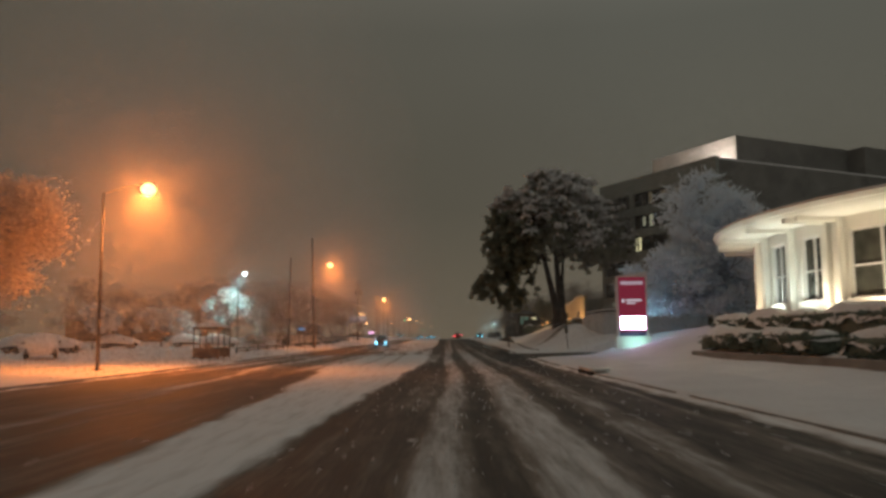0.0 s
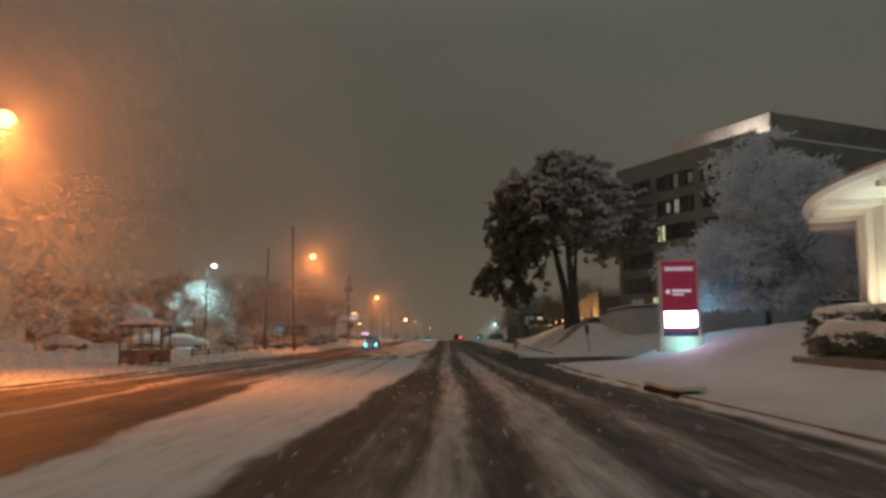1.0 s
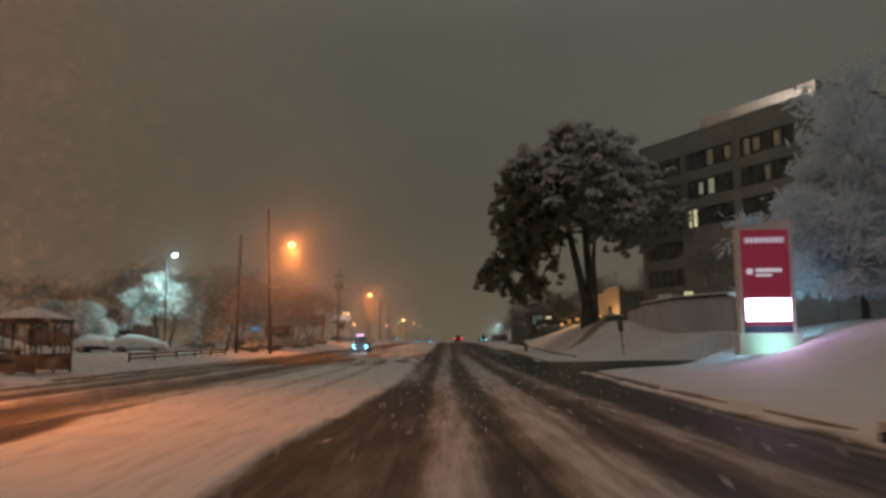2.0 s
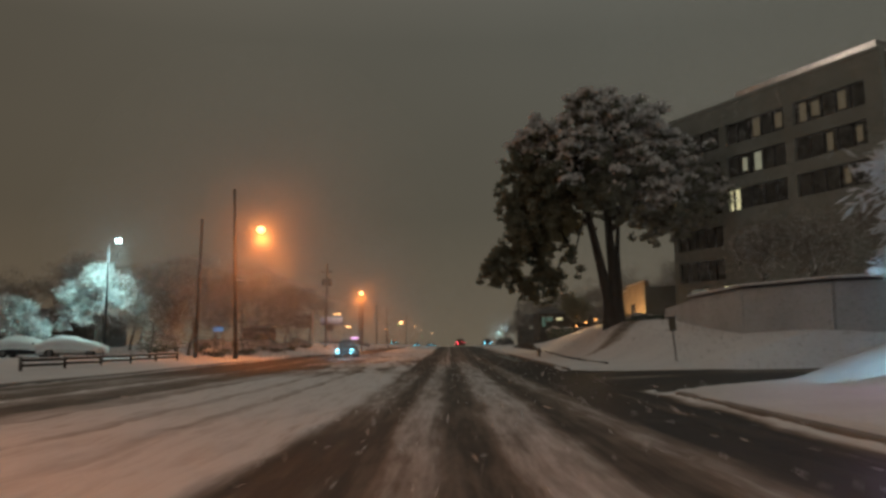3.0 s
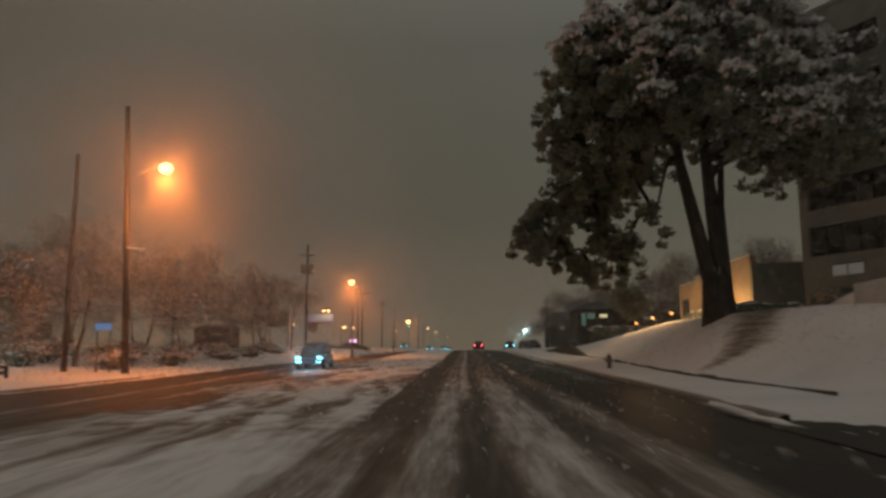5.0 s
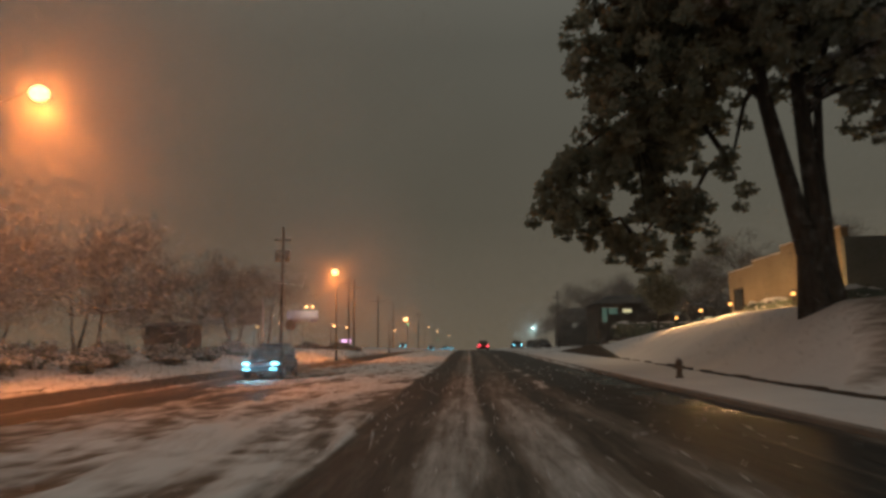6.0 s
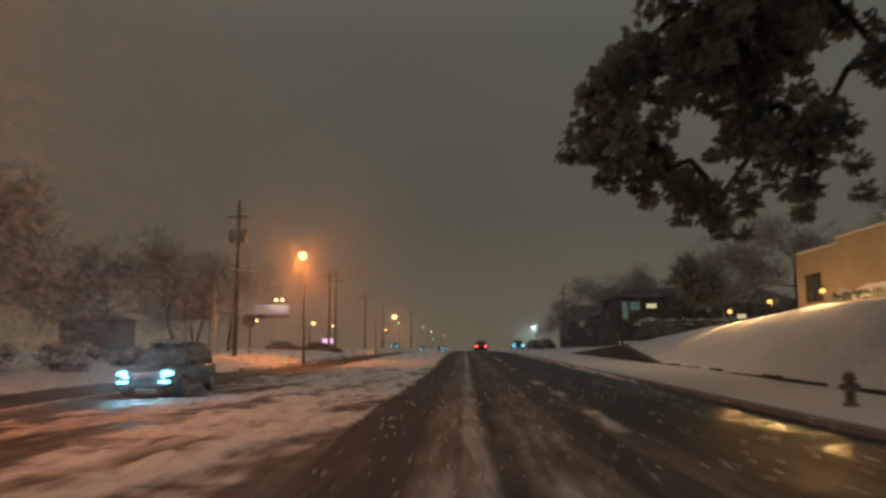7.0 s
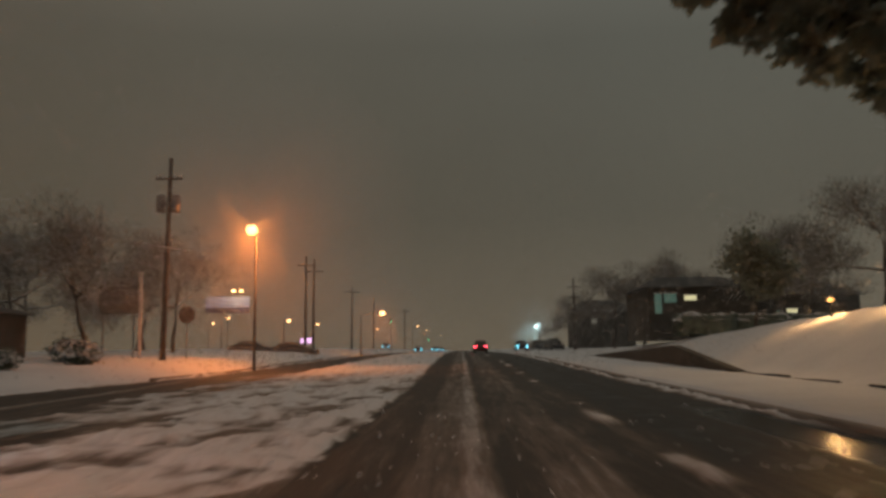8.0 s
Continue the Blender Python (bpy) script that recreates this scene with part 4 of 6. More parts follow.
    bmesh.ops.create_cone(bm, cap_ends=True, segments=96, radius1=rw - 0.9, radius2=rw - 1.4, depth=0.5, matrix=Matrix.Translation((0, 0, zt + 0.75)))
    part("roof", bm, SNOW, ob, "flat roof under snow")
    # uplights at the feet of the columns
    for a in (167.5, 176.2, 186.0, 191.8, 199.2, 207.0, 216.0):
        c, s = math.cos(radians(a)), math.sin(radians(a))
        r = rw + 1.05
        up = part("uplight", rod(bmesh.new(), (r * c, r * s, 2.0), (r * c, r * s, 2.22), 0.09, 0.11, 10), LENS_WARM, ob, "small glowing uplight")
        up.visible_shadow = False
        lamp("uplight", (cx + r * c, cy + r * s, 2.3), 360, (1.0, 0.83, 0.55) if int(a) % 2 else (0.86, 1.0, 0.86), 0.08, 150, (cx + (rw + 0.55) * c, cy + (rw + 0.55) * s, 6.5), 0.9)
    return ob


grey_blind = grained("grey_roller_blind", (0.30, 0.29, 0.24), 0.9, 0, 2, 0.1, 30, 0)
pavilion()


# ---------------------------------------------------------------- hedges
def hedge(at, size, seed, label, snow=0.26, name="hedge", group="hedges round the pavilion"):
    """A clipped hedge: leafy body, ragged outline, pillow of snow."""
    rng = np.random.default_rng(seed)
    ob = thing(name, at, label, "hedge" if name == "hedge" else "shrub", group)
    sx, sy, sz = size
    bm = bmesh.new()
    box(bm, (sx * 0.86, sy * 0.96, sz * 0.86), (0, 0, sz * 0.45))
    bmesh.ops.subdivide_edges(bm, edges=bm.edges, cuts=5, use_grid_fill=True)
    for v in bm.verts:
        v.co += Vector((0.20, 0.20, 0.16)) * noise.noise(v.co * 1.5 + Vector((seed, 0, 0)))
    part("inner_growth", bm, LEAF_DARK, ob, smooth=True)
    n = int(900 * (sx * sy + (sx + sy) * sz) / 8)
    pts = rng.uniform(-0.5, 0.5, (n, 3))
    ax = rng.integers(0, 3, n)
    sg = np.where(rng.uniform(size=n) < 0.5, -0.5, 0.5)
    pts[np.arange(n), ax] = np.where(ax == 2, 0.5, sg)
    C = pts * np.array([sx, sy, sz]) * rng.uniform(0.84, 1.02, (n, 1)) + np.array([0, 0, sz / 2])
    C += 0.20 * np.stack([wave_noise(C[:, 0] + seed, C[:, 1], 1, 2, 1.2), wave_noise(C[:, 1], C[:, 2] + seed, 2, 2, 1.2), wave_noise(C[:, 0], C[:, 2] + seed, 3, 2, 1.2)], 1)
    C = C[C[:, 2] < sz * 0.97]
    pts = rng.normal(size=C.shape)
    link_mesh("foliage", quads_mesh("foliage", leaf_quads(rng, C, pts, 0.16, 0.05)), LEAF_DARK, ob, "", kind="stuff")
    nx, ny = max(6, int(sx / 0.14)), max(6, int(sy / 0.14))
    me, X, Y = grid_mesh("snow_pillow", np.linspace(-0.52 * sx, 0.52 * sx, nx), np.linspace(-0.5 * sy, 0.5 * sy, ny), lambda a, b: a * 0)
    edge = np.minimum(np.minimum(X + 0.52 * sx, 0.52 * sx - X), np.minimum(Y + 0.5 * sy, 0.5 * sy - Y))
    Z = sz * 0.93 + (snow + 0.16 * wave_noise(X + seed, Y, 7, 3, 1.0)) * smooth01(0, 0.45, edge) - 0.34 * (1 - smooth01(0, 0.42, edge)) * (1 + 0.9 * wave_noise(X, Y + seed, 9, 2, 1.3)) + 0.22 * wave_noise(X + seed, Y, 8, 2, 0.55)
    me.vertices.foreach_set("co", np.stack([X, Y, Z], -1).reshape(-1))
    link_mesh("snow_pillow", me, SNOW, ob, "pillow of fresh snow on top", smooth=True)
    return ob


hedge((13.5, 37.8, gz(13.5, 37.8)), (1.4, 6.2, 0.72), 1, "clipped dark hedge with a pillow of snow before the pavilion")
hedge((13.6, 31.5, gz(13.6, 31.5)), (1.4, 5.5, 0.70), 2, "clipped dark hedge with a pillow of snow before the pavilion")
hedge((13.6, 23.0, gz(13.6, 23.0)), (1.4, 8.0, 0.66), 3, "clipped dark hedge with a pillow of snow before the pavilion")
hedge((15.1, 34.0, gz(15.1, 34)), (1.3, 21.0, 1.0), 4, "long taller hedge under snow against the white wall")


def planter_wall():
    """Low wall that holds the hedge bed."""
    bm = bmesh.new()
    pts = [(14.2, 42.4), (12.9, 41.9), (12.45, 40.8), (12.4, 36), (12.4, 28), (12.4, 16)]
    for (xa, ya), (xb, yb) in zip(pts[:-1], pts[1:]):
        L = math.hypot(xb - xa, yb - ya)
        m = Matrix.Translation(((xa + xb) / 2, (ya + yb) / 2, 0.42)) @ Matrix.Rotation(math.atan2(yb - ya, xb - xa), 4, "Z")
        box(bm, (L + 0.06, 0.26, 0.70), (0, 0, 0), m, 0.02)
    ob = part("planter_wall", bm, CONCRETE)
    tagged(ob, "low grey concrete wall in front of the hedges", "wall")


planter_wall()


# ---------------------------------------------------------------- hospital sign
def pylon():
    ob = thing("pylon_sign", (13.2, 57.2, gz(13.2, 57.2) - 0.05), "red lit pylon sign, white frame, bright screen, on white plinth", "sign", turn=-4)
    b0 = 0.85
    part("plinth", boxed((2.45, 0.75, b0), (0, 0, b0 / 2), None, 0.03), grained("white_plinth", (0.68, 0.72, 0.70), 0.7, 0, 1.5, 0.08, 30), ob)
    w, h0, h1 = 2.15, 5.05, 5.38

    def slab(x0, x1, za, zl, zr, y0, y1):
        bm = bmesh.new()
        v = [bm.verts.new(p) for p in ((x0, y0, za), (x1, y0, za), (x1, y0, zr), (x0, y0, zl), (x0, y1, za), (x1, y1, za), (x1, y1, zr), (x0, y1, zl))]
        for f in ((0, 1, 2, 3), (5, 4, 7, 6), (4, 0, 3, 7), (1, 5, 6, 2), (3, 2, 6, 7), (4, 5, 1, 0)):
            bm.faces.new([v[i] for i in f])
        return bm

    def top(x):
        return h0 + (h1 - h0) * (x + w / 2) / w
    part("face", slab(-w / 2 + 0.13, w / 2 - 0.13, b0 + 0.28, top(-w / 2 + 0.13) - 0.1, top(w / 2 - 0.13) - 0.1, -0.22, 0.22), SIGN_RED_GLOW, ob, "deep red lit face")
    part("frame_side", slab(-w / 2, -w / 2 + 0.13, b0, top(-w / 2), top(-w / 2 + 0.13), -0.26, 0.26), FRAME_WHITE, ob)
    part("frame_side", slab(w / 2 - 0.13, w / 2, b0, top(w / 2 - 0.13), top(w / 2), -0.26, 0.26), FRAME_WHITE, ob)
    part("frame_top", slab(-w / 2 + 0.13, w / 2 - 0.13, top(-w / 2 + 0.13) - 0.1, top(-w / 2 + 0.13), top(w / 2 - 0.13), -0.26, 0.26), FRAME_WHITE, ob)
    part("blue_strip", boxed((w - 0.26, 0.46, 0.28), (0, 0, b0 + 0.14), None, 0.01), SIGN_BLUE, ob, "dark blue strip")
    part("screen", boxed((1.72, 0.05, 0.86), (0.02, -0.24, b0 + 0.92), None, 0.01), SCREEN, ob, "bright overexposed led screen")
    # unseen back screen, added to light the snow-laden tree behind the sign
    part("screen", boxed((1.72, 0.05, 0.86), (0.02, 0.24, b0 + 0.92), None, 0.01), ADDED_BACK_GLOW, ob, "assumed cool screen on the back, added to light the snowy tree")
    part("text_bar", boxed((1.60, 0.03, 0.27), (0, -0.232, h0 - 0.50), None, 0.005), SIGN_PINK, ob, "pale pink strip of lettering")
    for k in range(9):
        part("letter_bar", boxed((0.09, 0.02, 0.17), (-0.66 + 0.165 * k, -0.252, h0 - 0.50), None, 0.003), SIGN_WHITE, ob)
    bm = bmesh.new()
    rod(bm, (-0.62, -0.25, 3.3), (-0.62, -0.21, 3.3), 0.13, 0.13, 16)
    part("emblem", bm, SIGN_WHITE, ob, "round white emblem")
    part("text_bar", boxed((1.02, 0.03, 0.15), (0.12, -0.235, 3.34), None, 0.005), SIGN_WHITE, ob)
    part("text_bar", boxed((0.62, 0.03, 0.10), (-0.08, -0.235, 3.14), None, 0.005), SIGN_WHITE, ob)
    part("ground_spot", boxed((0.18, 0.14, 0.12), (0.75, -0.6, 0.12), None, 0.02), METAL_DARK, ob, "small dark ground spotlight")
    lamp("plinth_spot", (13.3, 55.7, gz(13.3, 55.7) + 0.35), 70, (0.40, 1.0, 0.80), 0.06, 110, (13.2, 57.0, 1.3), 0.8)


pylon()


# ---------------------------------------------------------------- hospital block
def block(bm, pts, za, zb):
    """A prism over a plan polygon, anticlockwise."""
    lo = [bm.verts.new((x, y, za)) for x, y in pts]
    hi = [bm.verts.new((x, y, zb)) for x, y in pts]
    n = len(pts)
    for i in range(n):
        bm.faces.new((lo[i], lo[(i + 1) % n], hi[(i + 1) % n], hi[i]))
    bm.faces.new(hi)
    bm.faces.new(lo[::-1])
    bmesh.ops.recalc_face_normals(bm, faces=bm.faces)
    return bm


def hospital():
    ax, ay = 22.2, 113.3
    ux, uy = 0.436, -0.900
    L = 22.2
    # local frame: x along the front towards the road's start, y into the building
    turn = math.degrees(math.atan2(uy, ux))
    ob = thing("hospital_building", (ax, ay, 0.0), "grey five-storey hospital building with ribbon windows, a few lit", "building", turn=turn)
    roof_z = 22.2
    depth = 34.0
    rows = [7.8, 10.7, 13.6, 16.5, 19.4]
    half = 0.92
    bays = [(0.6, 6.35), (7.15, 13.5), (14.4, 20.8)]
    th = 0.5

    def wall(x0, x1, z0, z1, name="wall_panel"):
        part(name, boxed((x1 - x0, th, z1 - z0), ((x0 + x1) / 2, th / 2, (z0 + z1) / 2)), WALL_GREY, ob)
    zs = [0.5]
    for z in rows:
        zs += [z - half, z + half]
    zs.append(roof_z)
    for i in range(0, len(zs), 2):
        wall(0, L, zs[i], zs[i + 1], "spandrel")
    for i, z in enumerate(rows):
        xs = [0] + [v for b in bays for v in b] + [L]
        for k in range(0, len(xs), 2):
            wall(xs[k], xs[k + 1], z - half, z + half, "pier")
    rng = random.Random(4)
    lit = {(2, 1, 0): LIT_PANE, (3, 1, 1): LIT_DIM, (3, 1, 2): LIT_DIM, (4, 1, 2): LIT_DIM, (4, 2, 0): LIT_DIM, (4, 1, 4): LIT_DIM, (4, 2, 1): LIT_DIM, (4, 2, 3): LIT_DIM, (3, 2, 2): LIT_DIM, (3, 2, 4): LIT_DIM, (2, 2, 3): LIT_DIM}
    for i, z in enumerate(rows):
        for j, (a, b) in enumerate(bays):
            if i < 2 and j > 0:
                wall(a, b, z - half, z + half, "blank_panel")
                continue
            n = 5
            for k in range(n):
                x0, x1 = a + (b - a) * k / n, a + (b - a) * (k + 1) / n
                slit = lit.get((i, j, k), PANE)
                w = part("window", boxed((x1 - x0 - 0.08, 0.04, 2 * half - 0.08), ((x0 + x1) / 2, 0.26, z)), LIT_PANE if slit is LIT_PANE else PANE, ob, "lit window" if slit is LIT_PANE else "")
                if slit is LIT_DIM:
                    part("lit_gap", boxed((0.45 + 0.3 * rng.random(), 0.02, 1.1 + 0.5 * rng.random()), (x0 + 0.4 + 0.45 * rng.random(), 0.225, z)), LIT_GAP if (i, j) == (3, 1) else LIT_FAINT, w, "light between curtains")
                part("frame", boxed((0.08, 0.12, 2 * half), (x1 - 0.04, 0.22, z)), METAL_DARK, w)
                if (i, j, k) == (2, 1, 0):
                    part("curtain", boxed((0.28, 0.03, 1.7), (x0 + 0.5, 0.22, z)), METAL_DARK, w, "dark curtain edge")
    part("parapet", boxed((L + 0.1, 0.6, 0.35), (L / 2, 0.26, roof_z + 0.1), None, 0.03), WALL_GREY, ob)
    bm = bmesh.new()
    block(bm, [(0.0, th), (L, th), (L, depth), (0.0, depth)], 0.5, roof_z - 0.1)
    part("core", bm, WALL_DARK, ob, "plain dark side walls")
    part("roof_snow", boxed((L - 0.4, depth - 1.0, 0.25), (L / 2, depth / 2 + 0.3, roof_z + 0.05)), SNOW, ob)
    # plant room on the roof: floodlit side painted pale, unlit sides painted dark
    part("plant_room", boxed((17.0, 22.0, 6.6), (3.6, 25.0, roof_z + 3.2), None, 0.05), WALL_DARK, ob, "rooftop plant room, its unlit sides painted dark")
    part("lit_side_panel", boxed((17.0, 0.12, 6.5), (3.6, 13.9, roof_z + 3.2), None, 0.02), grained("lit_plant_room_side", (0.60, 0.56, 0.52), 0.8, 0, 0.4, 0.15, 8), ob, "floodlit side of the plant room, painted pale")
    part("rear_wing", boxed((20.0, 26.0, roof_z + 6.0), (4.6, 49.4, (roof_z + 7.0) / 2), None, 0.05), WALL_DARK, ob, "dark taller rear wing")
    # small low windows near the corner
    for x0, x1, z, m in ((2.2, 4.3, 5.9, LIT_DIM), (6.2, 7.4, 5.95, LIT_PANE)):
        w = part("low_window", boxed((x1 - x0, 0.05, 0.62), ((x0 + x1) / 2, -0.03, z)), m, ob, "small lit window")
        part("frame", boxed((x1 - x0 + 0.14, 0.05, 0.06), ((x0 + x1) / 2, -0.04, z + 0.34)), METAL_DARK, w)
        part("mullion", boxed((0.06, 0.05, 0.62), ((x0 + x1) / 2, -0.06, z)), METAL_DARK, w)
    rx, ry = ob.matrix_world @ Vector((8.0, 11.0, 0)), None
    lamp("roof_floodlight", tuple(ob.matrix_world @ Vector((9.6, 10.8, roof_z + 2.2))), 1300, (1.0, 0.88, 0.76), 0.1)


hospital()


def terrace():
    """Pale terrace wall above the bank, with a snow-capped coping."""
    ob = thing("terrace_wall", (0, 0, 0), "long pale terrace wall above the snow bank with thick snow-capped coping", "wall")
    pts = [(16.0, 93.5), (14.9, 84.0), (15.0, 76.0), (17.2, 71.6), (22.0, 69.5), (40.0, 68.0)]
    for i, ((xa, ya), (xb, yb)) in enumerate(zip(pts[:-1], pts[1:])):
        L = math.hypot(xb - xa, yb - ya)
        top = 3.75 if i == 0 else 3.85
        m = Matrix.Translation(((xa + xb) / 2, (ya + yb) / 2, 0)) @ Matrix.Rotation(math.atan2(yb - ya, xb - xa), 4, "Z")
        part("wall_section", boxed((L, 0.35, top), (0, 0, top / 2), m, 0.01), PALE_WALL, ob)
        if i:
            part("coping", boxed((L + 0.1, 0.62, 0.12), (0, 0, top + 0.06), m, 0.02), METAL_DARK, ob, "dark coping")
            part("coping_snow", boxed((L + 0.1, 0.6, 0.12), (0, 0, top + 0.18), m, 0.05), SNOW, ob)
    bm = bmesh.new()
    block(bm, [(16.1, 93.5), (15.05, 84.0), (15.15, 76.0), (17.3, 71.8), (22.0, 69.7), (40.0, 68.2), (50, 90), (30, 100), (22.5, 112.5)], 0.3, 3.6)
    part("terrace_bed", bm, SNOW, ob, "snow-covered terrace bed")


terrace()


# ---------------------------------------------------------------- tan building and lanterns
def tan_building():
    ob = thing("tan_building", (20.2, 116.0, 0.0), "low tan building with stepped parapet lit warm by lanterns", "building")
    g = 2.4
    for y0, y1, top in ((1.0, 9.2, 7.55), (9.2, 14.2, 7.15), (14.2, 19.2, 6.85)):
        part("front_wall", boxed((0.4, y1 - y0, top - g), (0.2, (y0 + y1) / 2, (top + g) / 2)), TAN, ob)
        part("parapet_cap", boxed((0.5, y1 - y0 + 0.06, 0.08), (0.2, (y0 + y1) / 2, top + 0.04), None, 0.01), SNOW, ob, "thin line of snow on the parapet")
    part("end_wall", boxed((9.0, 0.4, 6.7 - g), (4.6, 19.4, (6.7 + g) / 2)), TAN, ob)
    part("side_wall", boxed((6.5, 0.4, 7.0 - g), (3.2, 0.8, (7.0 + g) / 2)), WALL_GREY, ob)
    part("roof", boxed((8.0, 18.0, 0.3), (4.6, 10.2, 6.5)), SNOW, ob)
    for y, w, h in ((17.2, 1.7, 1.5), (6.0, 1.4, 1.4)):
        win = part("window", boxed((0.06, w, h), (-0.02, y, 4.75)), PANE, ob, "dark window")
        part("frame", boxed((0.10, w + 0.16, 0.08), (-0.04, y, 4.75 + h / 2)), METAL_DARK, win)
        part("frame", boxed((0.10, 0.08, h), (-0.04, y - w / 2, 4.75)), METAL_DARK, win)
        part("frame", boxed((0.10, 0.08, h), (-0.04, y + w / 2, 4.75)), METAL_DARK, win)


tan_building()


def lantern(x, y, top, watts):
    z = gz(x, y)
    ob = thing("post_lantern", (x, y, z), "short dark post lantern glowing warm orange above the snow", "lantern", "post lanterns")
    h = top - z
    part("post", rod(bmesh.new(), (0, 0, -0.05), (0, 0, h - 0.15), 0.05, 0.045, 8), METAL_DARK, ob)
    bm = bmesh.new()
    ball(bm, (0, 0, h), (0.13, 0.13, 0.09), 2)
    g = part("globe", bm, LENS_WARM, ob, "warm glowing globe", True)
    g.visible_shadow = False
    part("cap", rod(bmesh.new(), (0, 0, h + 0.15), (0, 0, h + 0.26), 0.17, 0.04, 10), METAL_DARK, ob)
    lamp("lantern_light", (x, y, top), watts, (1.0, 0.52, 0.19), 0.14)


for x, y, top in ((18.35, 119.0, 4.25), (16.5, 123.8, 4.0), (16.5, 130.0, 3.9), (16.4, 136.0, 3.65)):
    lantern(x, y, top, 360 if y < 120 else 280)


# ---------------------------------------------------------------- wing wall, hydrant, small signs
def wing_wall():
    x0 = 11.0
    pts = [(132.0, 0.4), (166.0, 0.9), (166.0, 1.2), (141.0, 1.85), (132.0, 0.80)]
    bm = bmesh.new()
    a = [bm.verts.new((x0 + (y - 133) * -0.01, y, z)) for y, z in pts]
    b = [bm.verts.new((x0 + 0.4 + (y - 133) * -0.01, y, z)) for y, z in pts]
    n = len(pts)
    bm.faces.new(a)
    bm.faces.new(b[::-1])
    for i in range(n):
        bm.faces.new((a[i], a[(i + 1) % n], b[(i + 1) % n], b[i]))
    bmesh.ops.recalc_face_normals(bm, faces=bm.faces)
    tagged(part("retaining_wall", bm, BROWN_WALL), "dark brown wedge-shaped retaining wall in the snowy bank", "wall")


wing_wall()


def hydrant(x, y):
    ob = thing("fire_hydrant", (x, y, gz(x, y) - 0.02), "weathered pale fire hydrant with snow cap on the verge", "hydrant")
    paint = grained("worn_hydrant_paint", (0.20, 0.155, 0.12), 0.6, 0.2, 6, 0.4, 40)
    bm = bmesh.new()
    rod(bm, (0, 0, 0), (0, 0, 0.06), 0.15, 0.15, 14)
    rod(bm, (0, 0, 0.06), (0, 0, 0.5), 0.10, 0.10, 14)
    rod(bm, (0, 0, 0.5), (0, 0, 0.55), 0.14, 0.14, 14)
    part("barrel", bm, paint, ob, smooth=False)
    bm = bmesh.new()
    ball(bm, (0, 0, 0.56), (0.12, 0.12, 0.13), 2)
    part("bonnet", bm, paint, ob, smooth=True)
    for d in ((-1, 0), (1, 0), (0, -1)):
        part("outlet", rod(bmesh.new(), (d[0] * 0.08, d[1] * 0.08, 0.38), (d[0] * 0.19, d[1] * 0.19, 0.38), 0.06, 0.065, 10), paint, ob)
    bm = bmesh.new()
    ball(bm, (0, 0, 0.70), (0.12, 0.12, 0.06), 2)
    part("snow_cap", bm, SNOW, ob, smooth=True)


hydrant(8.25, 104.2)


def rail_fence():
    ob = thing("rail_fence", (-19.0, 86.0, 0.0), "low dark rail fence with snow lying along the top", "fence")
    ys = [-11 + 4.4 * k for k in range(6)]
    for y in ys:
        g = gz(-19, 86 + y)
        part("post", boxed((0.12, 0.12, 0.75), (0, y, g + 0.25), None, 0.01), POLE_WOOD, ob)
    for y0, y1 in zip(ys[:-1], ys[1:]):
        g = gz(-19, 86 + (y0 + y1) / 2)
        for z in (0.24, 0.48):
            part("rail", boxed((0.08, y1 - y0, 0.14), (0, (y0 + y1) / 2, g + z), None, 0.01), POLE_WOOD, ob)
        part("snow_ridge", boxed((0.10, y1 - y0, 0.06), (0, (y0 + y1) / 2, g + 0.58), None, 0.02), SNOW, ob)


rail_fence()


def storm_drain(y):
    x = float(kerb_right(y)) - 0.02
    ob = thing("storm_drain", (x, y, 0.0), "concrete storm drain inlet with dark mouth in the kerb", "drain")
    part("hood", boxed((0.5, 3.2, 0.035), (0.25, 0, 0.185), None, 0.01), CONCRETE, ob)
    part("mouth", boxed((0.10, 3.1, 0.17), (-0.03, 0, 0.082)), RUBBER, ob, "dark open mouth")
    bm = bmesh.new()
    box(bm, (0.66, 3.3, 0.10), (0.30, 0, 0.24))
    bmesh.ops.subdivide_edges(bm, edges=bm.edges, cuts=4, use_grid_fill=True)
    for v in bm.verts:
        v.co += Vector((0.07, 0.05, 0.04)) * noise.noise(v.co * 1.9)
    part("snow_on_hood", bm, SNOW, ob, "drift of snow over the hood", True)


storm_drain(33.2)


def sign_post(name, at, post_h, board, z, material, label, shape="rect", turn=0, posts=1, edge=METAL_DARK, lit=None):
    ob = thing(name, at, label, "sign", turn=turn)
    w, h = board
    if posts == 1:
        part("post", rod(bmesh.new(), (0, 0.05, -0.2), (0, 0.05, post_h), 0.04, 0.04, 8), METAL_GREY, ob)
    else:
        for s in (-0.4, 0.4):
            part("post", rod(bmesh.new(), (s * w, 0.05, -0.2), (s * w, 0.05, post_h), 0.05, 0.05, 8), METAL_GREY, ob)
    if shape == "oct":
        bm = bmesh.new()
        bmesh.ops.create_cone(bm, cap_ends=True, segments=8, radius1=w / 2 / math.cos(math.pi / 8), radius2=w / 2 / math.cos(math.pi / 8), depth=0.02, matrix=pose(0, -0.02, z, 90, 22.5, 0))
        part("board", bm, material, ob)
    else:
        part("board", boxed((w, 0.06, h), (0, -0.03, z), None, 0.01), material, ob)
        part("rim", boxed((w + 0.08, 0.04, 0.05), (0, -0.02, z + h / 2 + 0.02)), edge, ob)
    return ob


